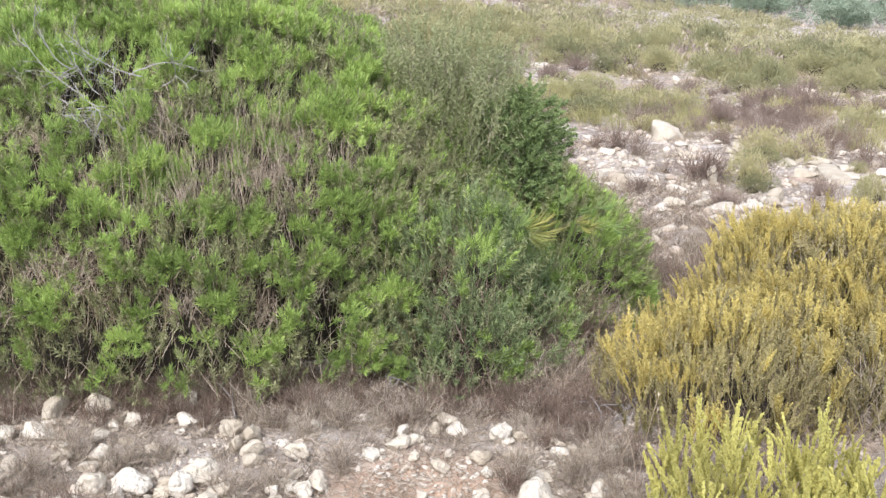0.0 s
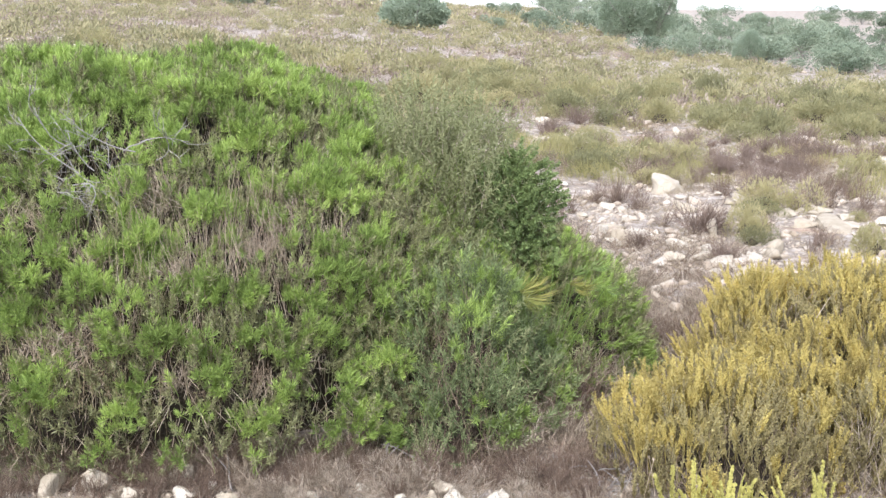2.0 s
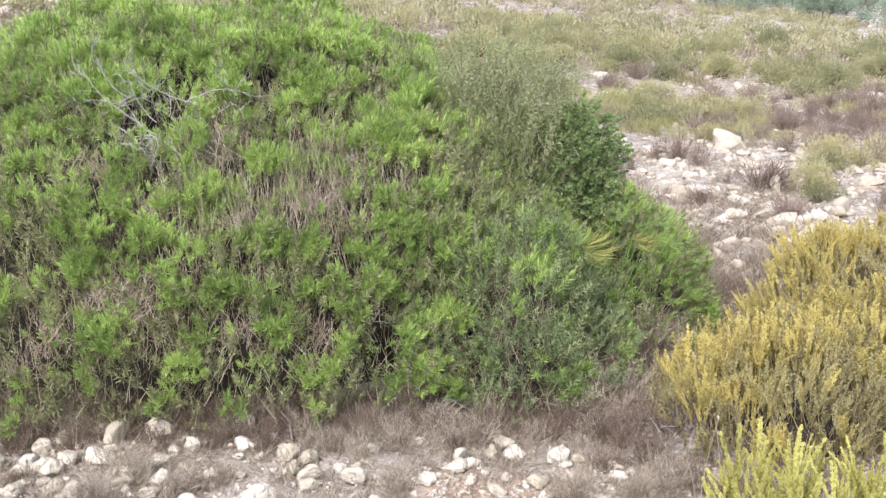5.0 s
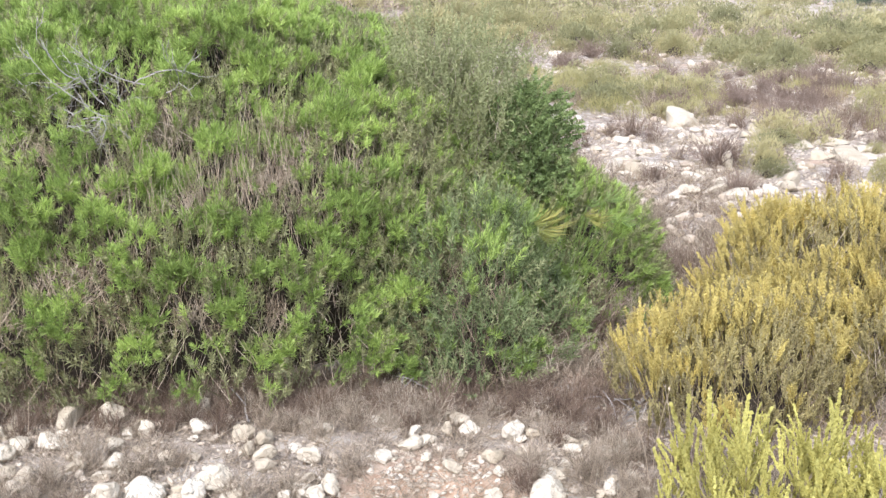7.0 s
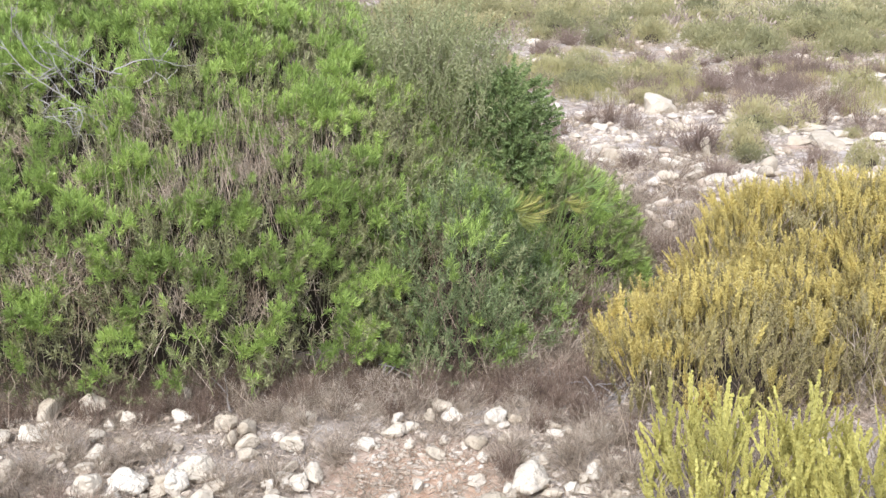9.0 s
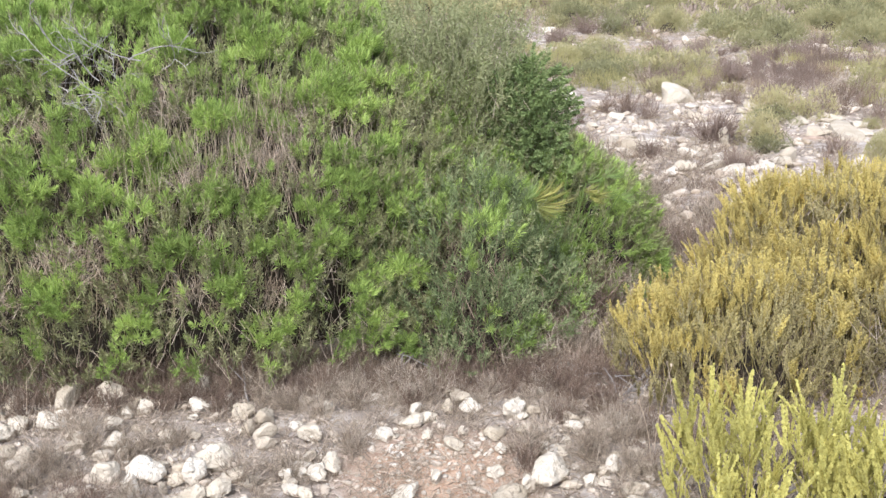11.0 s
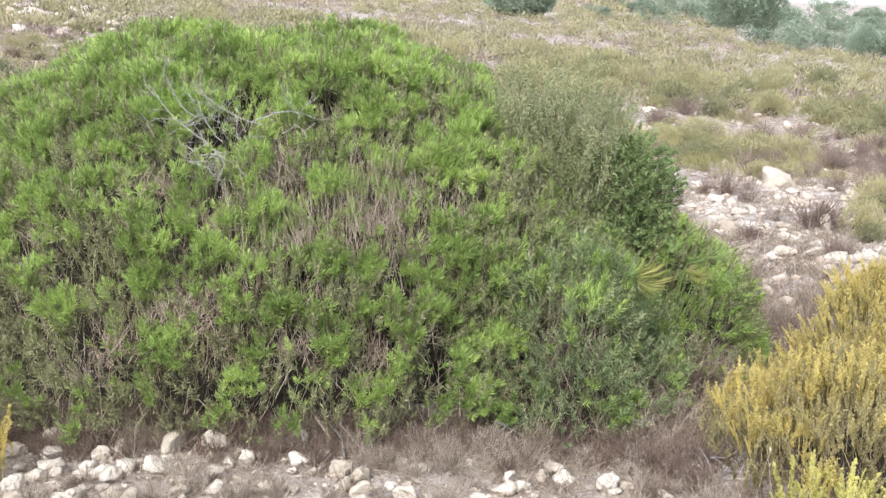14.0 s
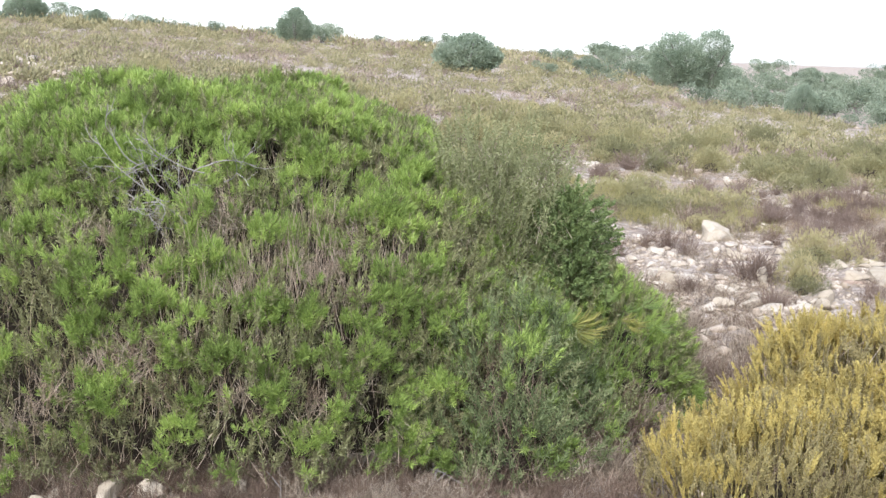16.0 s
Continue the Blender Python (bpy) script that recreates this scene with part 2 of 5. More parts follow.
gx, gy = spaced(-3.0, 4.2, 0.085, 2500), spaced(1.8, 10.0, 0.085, 2500)
GX, GY = np.meshgrid(gx, gy)
GZ = land(GX, GY)
near = np.hypot(GX - 0.5, GY - 5) < 25
bumps = np.zeros_like(GZ)
bumps[near] = value_noise(GX[near], GY[near], 0 * GX[near], 2.3) * 0.028 + value_noise(GX[near], GY[near], 0 * GX[near], 8.0, 3.0) * 0.012
GZ = GZ + bumps * np.clip(1.5 - np.hypot(GX - 0.5, GY - 5) / 20, 0, 1)


def soil(x, y):
    """Height of the bumpy ground sheet itself."""
    x, y = np.asarray(x, dtype=float), np.asarray(y, dtype=float)
    i, j = np.clip(np.searchsorted(gx, x) - 1, 0, len(gx) - 2), np.clip(np.searchsorted(gy, y) - 1, 0, len(gy) - 2)
    u, v = (x - gx[i]) / (gx[i + 1] - gx[i]), (y - gy[j]) / (gy[j + 1] - gy[j])
    return (GZ[j, i] * (1 - u) + GZ[j, i + 1] * u) * (1 - v) + (GZ[j + 1, i] * (1 - u) + GZ[j + 1, i + 1] * u) * v


idx = np.arange(GX.size).reshape(GX.shape)
gf = np.stack([idx[:-1, :-1], idx[:-1, 1:], idx[1:, 1:], idx[1:, :-1]], axis=-1).reshape(-1, 4)
ground_mesh = mesh_of("ground", np.stack([GX, GY, GZ], axis=-1).reshape(-1, 3), gf, ground_material())
tagged(new("ground", ground_mesh), "pale stony limestone soil with reddish bare patches", "ground", kind="structure")
ground_mesh.polygons.foreach_set("use_smooth", np.ones(len(ground_mesh.polygons), dtype=bool))


# ---- plant pieces ----
def sprig(r, count=36, stem=0.06, leaf=0.038, width=0.0066, lean=(18, 68)):
    """A leafy shoot along z."""
    h = np.linspace(0.012, stem, count)
    turn = np.arange(count) * 2.4 + r.uniform(0, 6)
    tilt = np.radians(np.linspace(lean[1], lean[0], count) + r.normal(0, 8, count))
    way = np.stack([np.cos(turn) * np.sin(tilt), np.sin(turn) * np.sin(tilt), np.cos(tilt)], axis=1)
    base = np.stack([0 * h, 0 * h, h], axis=1)
    lv = leaves(base, way, leaf * r.uniform(0.7, 1.15, count), width * r.uniform(0.8, 1.2, count), r)
    st = tubes(np.array([[(0, 0, -0.06), (0, 0, stem)]]), [0.0022])
    return join([lv, st])


def spike(r, height=0.19, count=105, leaf=0.0155, width=0.0075, foot=0.12):
    """An upright stem clad in small scale leaves."""
    h = np.linspace(0.0, height, count)
    turn = np.arange(count) * 2.4
    tilt = np.radians(22 + r.normal(0, 7, count))
    way = np.stack([np.cos(turn) * np.sin(tilt), np.sin(turn) * np.sin(tilt), np.cos(tilt)], axis=1)
    bend = 0.012 * np.sin(h / height * 2.0) * r.normal()
    base = np.stack([bend, 0.5 * bend, h], axis=1) + way * 0.003
    lv = leaves(base, way, leaf * r.uniform(0.8, 1.2, count), width, r)
    st = tubes(np.array([[(0, 0, -foot), (bend[-1], bend[-1] * 0.5, height)]]), [0.0025])
    return join([lv, st])


def plume(r, arms=3, tall=(0.045, 0.10), tilt=(14, 42), leaf=0.0128, width=0.0056, dense=390):
    """A few upright stems clad all round in scale leaves, parting from one foot."""
    out = []
    for k in range(arms):
        top = r.uniform(*tall) if k else tall[1] * r.uniform(0.85, 1.1)
        n = int(top * dense)
        h = np.linspace(0, 1, n)
        lean, side = r.uniform(0.1, 0.45) * (k > 0), r.uniform(0, 2 * math.pi)
        tip = np.array([math.cos(side) * lean, math.sin(side) * lean, 1.0])
        line = np.outer(h * top, tip) + np.outer(h * (1 - h) * 0.22 * top, (-tip[1], tip[0], 0)) + (0, 0, r.uniform(-0.03, 0.0))
        turn, lift = np.arange(n) * 2.4, np.radians(r.uniform(*tilt, n))
        way = np.stack([np.cos(turn) * np.sin(lift), np.sin(turn) * np.sin(lift), np.cos(lift)], axis=1)
        out.append(leaves(line + way * (0.0035, 0.0035, 0.0), way, leaf * (1.1 - 0.45 * h) * r.uniform(0.7, 1.2, n), width, r))
        out.append(tubes(np.array([[(0, 0, -0.09), line[0], line[-1]]]), [0.0019]))
    return join(out)


def twig_tuft(r, stems=70, reach=0.26, radius=0.0016, twigs=3, upright=0.9):
    """Bare branching stems that rise and spread from one root."""
    way = unit(np.stack([r.normal(size=stems), r.normal(size=stems), np.abs(r.normal(size=stems)) * upright + 0.45], axis=1))
    length = reach * r.uniform(0.5, 1.1, stems)
    p = np.zeros((stems, 4, 3))
    p[:, 0] = r.normal(size=(stems, 3)) * (0.03, 0.03, 0.004)
    for k in range(1, 4):
        way = unit(way + r.normal(size=way.shape) * 0.22 + (0, 0, 0.12))
        p[:, k] = p[:, k - 1] + way * (length / 3)[:, None]
    out = [tubes(p, np.full(stems, radius))]
    for k in range(twigs):
        at = r.uniform(0.3, 0.95, stems) * 3
        i = np.minimum(at.astype(int), 2)
        q0 = p[np.arange(stems), i] + (p[np.arange(stems), i + 1] - p[np.arange(stems), i]) * (at - i)[:, None]
        w = unit(way + r.normal(size=way.shape) * 0.55)
        mid = q0 + w * (length * 0.16)[:, None]
        q1 = mid + unit(w + r.normal(size=way.shape) * 0.3) * (length * 0.16)[:, None]
        out.append(tubes(np.stack([q0, mid, q1], axis=1), np.full(stems, radius * 0.7)))
    return join(out)


def stone_shape(r, rings=4, planes=()):
    bm = bmesh.new()
    bmesh.ops.create_icosphere(bm, subdivisions=rings, radius=0.5)
    cuts = [(unit(r.normal(size=3)), r.uniform(0.27, 0.44)) for _ in range(11)] + [(unit(np.array(p)), d) for p, d in planes]
    off = r.uniform(0, 50)
    for v in bm.verts:
        c = np.array(v.co)
        for nrm, d in cuts:
            over = c @ nrm - d
            if over > 0:
                c = c - nrm * over * 0.96
        c = c * (1 + 0.30 * noise.noise(Vector(c * 2.4 + off)) + 0.10 * noise.noise(Vector(c * 9 + off)) + 0.04 * noise.noise(Vector(c * 21 + off)))
        v.co = c
    v = np.array([tuple(p.co) for p in bm.verts])
    f = np.array([[q.index for q in p.verts] for p in bm.faces])
    bm.free()
    return v, f


SPRIGS = [sprig(rng, 28, 0.042, 0.035, 0.0048, (8, 68)) for _ in range(3)] + [sprig(rng, 30, 0.05, 0.043, 0.0036, (6, 60)) for _ in range(4)]
DULL = [sprig(rng, 32, 0.085, 0.025, 0.0045, (20, 75)) for _ in range(5)]
OLIVE = [sprig(rng, 28, 0.16, 0.021, 0.005, (35, 80)) for _ in range(5)]
OAK = [sprig(rng, 34, 0.07, 0.0165, 0.0095, (30, 85)) for _ in range(4)]
NARROW = [sprig(rng, 26, 0.085, 0.029, 0.0046, (20, 75)) for _ in range(5)]
SPIKES = [spike(rng) for _ in range(5)]
LIME = [plume(rng, 4, (0.07, 0.16), (6, 24), 0.0125, 0.0085, 720) for _ in range(7)]
PLUMES = [plume(rng) for _ in range(8)]


def clad(shapes, loc, axis, size, r):
    """Pieces of several shapes set at their places."""
    kinds = r.integers(0, len(shapes), len(loc))
    turn = bases(axis, r)
    return join([scatter(*shapes[k], loc[kinds == k], turn[kinds == k], size[kinds == k]) for k in range(len(shapes)) if (kinds == k).any()])


class Mound:
    """A dome of foliage with lumps; points and outward ways on it."""

    def __init__(self, centre, half, top, power=0.6, lump=0.10, lump_scale=2.6, seed=0.0, holes=(), tufts=(), rise=-0.02, skirt=9):
        self.holes, self.tufts, self.rise, self.skirt = holes, tufts, rise, skirt
        self.c, self.h, self.top, self.power, self.lump, self.ls, self.seed = centre, half, top, power, lump, lump_scale, seed

    def dome(self, x, y):
        u = 1 - ((x - self.c[0]) / self.h[0]) ** 2 - ((y - self.c[1]) / self.h[1]) ** 2
        return self.top * np.maximum(u, 0) ** self.power

    def points(self, n, r, depth=0.14, front=0.7):
        x = r.uniform(self.c[0] - self.h[0], self.c[0] + self.h[0], n * 14)
        y = r.uniform(self.c[1] - self.h[1], self.c[1] + self.h[1], n * 14)
        keep = ((x - self.c[0]) / self.h[0]) ** 2 + ((y - self.c[1]) / self.h[1]) ** 2 < 0.995
        x, y = x[keep], y[keep]
        z = self.dome(x, y)
        e = 0.01
        nrm = np.stack([(z - self.dome(x + e, y)) / e, (z - self.dome(x, y + e)) / e, np.ones_like(z)], axis=1)
        area = np.minimum(np.linalg.norm(nrm, axis=1), self.skirt)
        nrm = unit(nrm)
        w = area * np.where(nrm[:, 1] > 0.3, 1 - front, 1.0)
        pick = r.choice(len(x), n, replace=False, p=w / w.sum())
        x, y, z, nrm = x[pick], y[pick], z[pick], nrm[pick]
        lift = value_noise(x, y, z, self.ls, self.seed) * self.lump + value_noise(x, y, z, self.ls * 2.7, self.seed + 9) * self.lump * 0.6 - np.abs(r.normal(0, 0.5, n)) * depth
        p = np.stack([x, y, z], axis=1) + nrm * lift[:, None]
        p[:, 2] = np.maximum(p[:, 2], 0.03)
        return p, nrm

    def pads(self, n, r, small, large):
        """Centres, ways and radii of the rounded pads in which the leafy shoots stand."""
        t = np.array(self.tufts or ((self.c[0], self.top * 0.97, 0.12),))
        u = 1 - ((t[:, 0] - self.c[0]) / self.h[0]) ** 2 - (np.minimum(t[:, 1] / self.top, 0.985)) ** (1 / self.power)
        t = t[u > 0.01]
        x, y = t[:, 0], self.c[1] - self.h[1] * np.sqrt(u[u > 0.01])
        e = 0.01
        z = self.dome(x, y)
        nrm = unit(np.stack([(z - self.dome(x + e, y)) / e, (z - self.dome(x, y + e)) / e, np.ones_like(z)], axis=1))
        p, way = self.points(n, r, 0.04)
        high = r.random(n) < 0.36 + 0.72 * p[:, 2] / self.top
        p, way = p[high], way[high]
        n = len(p)
        rad = small + (large - small) * r.random(n) ** 1.6
        rad = rad * np.clip(0.58 + 0.8 * p[:, 2] / self.top, 0.6, 1.35)
        return np.concatenate([np.stack([x, y, z], axis=1), p]), np.concatenate([nrm, way]), np.concatenate([t[:, 2] * 0.52, rad])

    # Solid dome under the foliage that blocks the view and gives dark gaps.
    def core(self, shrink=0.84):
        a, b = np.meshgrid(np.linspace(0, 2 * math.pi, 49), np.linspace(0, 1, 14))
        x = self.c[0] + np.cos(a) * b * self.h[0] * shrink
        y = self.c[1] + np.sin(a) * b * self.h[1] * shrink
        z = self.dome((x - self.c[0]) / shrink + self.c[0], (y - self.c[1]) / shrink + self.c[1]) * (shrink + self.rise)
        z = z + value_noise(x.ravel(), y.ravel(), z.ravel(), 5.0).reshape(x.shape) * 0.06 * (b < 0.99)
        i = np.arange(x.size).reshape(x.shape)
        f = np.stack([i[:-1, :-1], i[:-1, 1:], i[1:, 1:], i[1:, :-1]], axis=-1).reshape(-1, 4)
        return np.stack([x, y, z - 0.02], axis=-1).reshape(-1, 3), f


def stems_in(p, length, r, lean=0.25, radius=0.0018):
    """Thin upright stems that end at the points p."""
    n = len(p)
    way = unit(np.stack([r.normal(0, lean, n), r.normal(0, lean, n), np.ones(n)], axis=1))
    q = np.stack([p - way * length[:, None], p], axis=1)
    return tubes(q, np.full(n, radius))


def pad_shoots(c, way, rad, r, dense):
    """Shoots over domed pads: they fan out towards each pad's rim."""
    up = unit(way * 0.6 + np.array([0, 0, 0.55]))
    k = np.repeat(np.arange(len(c)), np.maximum((dense * math.pi * rad * rad).astype(int), 5))
    q, a = np.sqrt(r.random(len(k))), r.uniform(0, 2 * math.pi, len(k))
    turn = bases(up, r)[k]
    radial = turn[:, :, 0] * np.cos(a)[:, None] + turn[:, :, 1] * np.sin(a)[:, None]
    edge = (rad[k] * q * (1 + 0.25 * np.sin(3 * a + k)))[:, None]
    p = c[k] + radial * edge + up[k] * (rad[k] * (0.55 * (1 - q * q) - 0.12) - np.abs(r.normal(0, 0.25, len(k))) * rad[k])[:, None]
    axis = unit(up[k] + radial * (q * 0.75)[:, None] + r.normal(0, 0.2, p.shape))
    p[:, 2] = np.maximum(p[:, 2], 0.02)
    return p, axis


def shrub(name, mound, layers, label, category, twigs=0, twig_mat=None, shrink=0.84, extra_parts=0, seed=1, hollow=0.0):
    """layers: (shapes, count, depth, upward, size, material, part name, shoots in a clump)."""
    r = np.random.default_rng(seed)
    o = np.array([mound.c[0], mound.c[1], 0.0])
    root = thing(name, o, label, category)
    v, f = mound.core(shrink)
    part("inner_thicket", mesh_of("inner_thicket", v - o, f, M_CORE), root, "solid near-black core put in for the shade among inner branches")
    if twigs:
        p, nrm = mound.points(twigs, r, 0.22)
        p = p[p[:, 2] > hollow * 0.6]
        twigs = len(p)
        v, f = stems_in(p, r.uniform(0.05, 0.15, twigs), r, 0.5, 0.0012)
        part("dry_twig_layer", mesh_of("dry_twig_layer", v - o, f, twig_mat or M_TWIG), root, "dry brown twigs", kind="stuff")
    for shapes, count, depth, upward, size, material, pname, clump in layers:
        padded = clump > 50
        if padded:
            c, way, rad = mound.pads(count, r, *depth)
            p, nrm = pad_shoots(c, way, rad, r, clump)
        else:
            p, nrm = mound.points(count, r, depth)
        gap = 0.7 * value_noise(p[:, 0], p[:, 1], p[:, 2], 4.5, seed * 3.1) + 0.8 * value_noise(p[:, 0], p[:, 1], p[:, 2], 10.0, seed * 1.7)
        keep = gap > (-9.0 if padded else -0.48)
        keep &= p[:, 2] > hollow * (1 + 0.8 * value_noise(p[:, 0], p[:, 1], 0 * p[:, 0], 5.0, seed + 2.0))
        for hx, hz, hr in mound.holes:
            keep &= (np.hypot(p[:, 0] - hx, (p[:, 2] - hz) * 0.9) > hr * r.uniform(0.4, 1.1, len(p))) | (r.random(len(p)) < 0.15)
        p, nrm = p[keep], nrm[keep]
        up = nrm * (1 - upward) + np.array([0, 0, upward])
        if padded:
            axis = unit(nrm * (1 - 0.7 * upward) + np.array([0, 0, 0.7 * upward]))
        elif clump > 1:
            side = r.normal(0, 1, (len(p), clump, 3))
            side = side - np.einsum("nki,ni->nk", side, unit(up))[:, :, None] * unit(up)[:, None]
            fan = np.abs(r.normal(0, 0.5, (len(p), clump, 1)))
            axis = unit(unit(up)[:, None] + unit(side) * fan).reshape(-1, 3)
            p = (p[:, None] + unit(side) * fan * 0.055 * size - unit(up)[:, None] * fan * 0.02).reshape(-1, 3)
            p[:, 2] = np.maximum(p[:, 2], 0.02)
        else:
            axis = unit(up + r.normal(0, 0.22 if upward < 0.9 else 0.15, p.shape))
        sc = size * r.uniform(0.75, 1.2, len(p))
        close = np.argsort(p[:, 1])[:extra_parts] if extra_parts and pname == layers[0][6] else np.array([], dtype=int)
        rest = np.setdiff1d(np.arange(len(p)), close)
        v, f = clad(shapes, p[rest], axis[rest], sc[rest], r)
        part(pname, mesh_of(pname, v - o, f, material), root, kind="stuff")
        if len(close):
            shared = [mesh_of("leaf_spray", *s, material) for s in shapes]
            turn = bases(axis[close], r)
            for k, i in enumerate(close):
                ob = part("leaf_spray", shared[k % len(shared)], root)
                m = Matrix(turn[k].tolist()).to_4x4()
                ob.matrix_basis = Matrix.Translation(Vector(p[i] - o)) @ m @ Matrix.Scale(float(sc[i]), 4)
    return root


# ---- the great thicket ----
TUFTS = ((-0.54, 1.16, 0.16), (-0.25, 0.96, 0.21), (-0.98, 1.00, 0.13), (-0.69, 0.91, 0.13), (-0.89, 0.84, 0.10), (-1.07, 0.70, 0.12), (-0.63, 0.65, 0.12), (-0.50, 0.63, 0.09),
         (-0.19, 0.66, 0.15), (-0.05, 0.64, 0.09), (-1.27, 0.61, 0.12), (-0.77, 0.52, 0.08), (-0.39, 0.44, 0.07), (-0.29, 0.49, 0.10), (-0.95, 0.51, 0.10), (-1.19, 0.38, 0.12),
         (-0.91, 0.28, 0.09), (-0.49, 0.22, 0.10), (-0.12, 0.17, 0.11), (-0.63, 0.44, 0.08), (0.01, 0.34, 0.10), (-0.16, 0.29, 0.07), (-0.45, 1.27, 0.22), (-0.86, 1.15, 0.11), (-0.89, 1.32, 0.14),
         (-1.5, 1.25, 0.2), (-1.2, 1.36, 0.15), (-0.1, 1.15, 0.15), (-1.9, 1.1, 0.2), (-1.75, 0.85, 0.15), (-1.6, 0.5, 0.12), (-2.0, 0.6, 0.15))
GAPS = ((-0.70, 0.80, 0.10), (-0.52, 0.78, 0.09), (-0.19, 0.81, 0.09), (-1.10, 0.83, 0.07), (-0.41, 0.69, 0.08), (-1.10, 1.10, 0.19), (-1.19, 0.54, 0.07), (-1.06, 0.50, 0.07), (-0.46, 0.33, 0.08),
        (-0.26, 0.27, 0.08), (-0.73, 0.35, 0.08), (-0.75, 0.21, 0.08), (-0.30, 0.12, 0.08), (0.04, 0.50, 0.09), (-0.87, 0.99, 0.05), (-0.37, 0.87, 0.05), (-1.30, 0.92, 0.10), (-1.75, 0.68, 0.12), (-1.45, 0.35, 0.1))
MAIN = Mound((-1.20, 5.2), (2.04, 1.70), 1.41, 0.58, 0.12, 1.9, 0.4, GAPS, TUFTS, 0.12, 26)
big = shrub("mastic_shrub", MAIN, [
    (SPRIGS, 2500, (0.014, 0.040), 0.25, 0.80, M_MASTIC, "bright_foliage", 4300),
    (DULL, 11000, 0.16, 0.5, 0.9, M_MASTIC_DULL, "dull_foliage", 1),
    (DULL, 2600, 0.55, 0.45, 1.0, M_MASTIC_DULL, "inner_foliage", 1)],
    "broad bright green mastic shrub with brown gaps", "shrub", 10500, M_STALK, 0.75, 300, 3, 0.015)
OLV = Mound((0.17, 4.96), (0.56, 0.56), 1.29, 0.36, 0.10, 3.0, 2.0)
shrub("wild_olive", OLV, [(OLIVE, 2000, 0.34, 0.6, 0.9, M_OLIVE, "foliage", 1)], "airy grey-green wild olive shrub with tiny leaves", "shrub", 900, M_TWIG, 0.62, 0, 5)
KRM = Mound((0.55, 4.76), (0.20, 0.28), 1.04, 0.34, 0.09, 4.0, 4.0)
shrub("kermes_oak", KRM, [(OAK, 1300, 0.20, 0.2, 0.8, M_OAK, "foliage", 1)], "small dark green glossy oak shrub", "shrub", 200, M_TWIG, 0.7, 0, 6)
GRY = Mound((0.26, 4.32), (0.47, 0.66), 0.64, 0.6, 0.10, 3.0, 6.0, ((0.03, 0.33, 0.09), (0.16, 0.42, 0.08), (0.06, 0.16, 0.08), (0.30, 0.14, 0.07), (0.33, 0.36, 0.06), (0.22, 0.56, 0.07), (0.52, 0.14, 0.06)), (), -0.02, 20)
shrub("buckthorn_shrub", GRY, [(NARROW, 2100, 0.20, 0.5, 0.85, M_BUCK, "foliage", 1), (OLIVE, 200, 0.10, 0.5, 0.9, M_OLIVE, "pale_foliage", 1), (SPRIGS, 150, 0.06, 0.6, 0.85, M_MASTIC, "bright_foliage", 4)],
      "grey-green narrow-leaved buckthorn shrub at the thicket's edge", "shrub", 3600, M_BROWN, 0.7, 0, 7, 0.06)
EDG = Mound((0.70, 4.78), (0.47, 0.52), 0.66, 0.6, 0.06, 4.0, 8.0)
shrub("young_mastic", EDG, [(SPRIGS, 330, 0.09, 0.4, 0.85, M_MASTIC, "foliage", 4), (DULL, 900, 0.10, 0.5, 0.9, M_MASTIC_DULL, "dull_foliage", 1)], "low green mastic bush beside the dwarf palm", "shrub", 300, M_BROWN, 0.68, 0, 8)

# fuzzy brown patches of dead twigs that show between the green pads
r = np.random.default_rng(40)
FUZZ = [mesh_of("dead_twig_tuft", *twig_tuft(rng, 34, 0.11, 0.0011, 3, 1.2), m) for m in (M_BROWN, M_TWIG, M_STALK, M_STALK)]
for hx, hz, hr in GAPS:
    if hz < 0.3:
        continue
    for k in range(3):
        x, z = hx + r.normal(0, hr * 0.7), max(hz + r.normal(0, hr * 0.6), 0.06)
        u = 1 - ((x - MAIN.c[0]) / MAIN.h[0]) ** 2 - (z / MAIN.top) ** (1 / MAIN.power)
        if u <= 0.02:
            continue
        ob = part("dead_twig_tuft", FUZZ[r.integers(0, 4)], big, "dead brown twig tuft", "stuff")
        ob.matrix_basis = pose(x - MAIN.c[0], -MAIN.h[1] * math.sqrt(u) + r.uniform(0.0, 0.07), z - 0.05, r.uniform(-10, 45), r.uniform(-25, 25), r.uniform(0, 360)) @ Matrix.Scale(r.uniform(0.7, 1.3), 4)

# bare silvery branches that break through the crown
r = np.random.default_rng(41)
bare = thing("dead_branch", (-1.10, 4.08, 1.06), "bare silver-grey dead branches poking out of the mastic", "branch")


def crooked(start, way, length, steps, bend, r):
    q = np.zeros((steps, 3))
    q[0] = start
    curl = r.normal(0, bend, 3)
    for i in range(1, steps):
        way = unit(way + curl + r.normal(0, bend, 3))
        q[i] = q[i - 1] + way * length / (steps - 1)
    return q, way


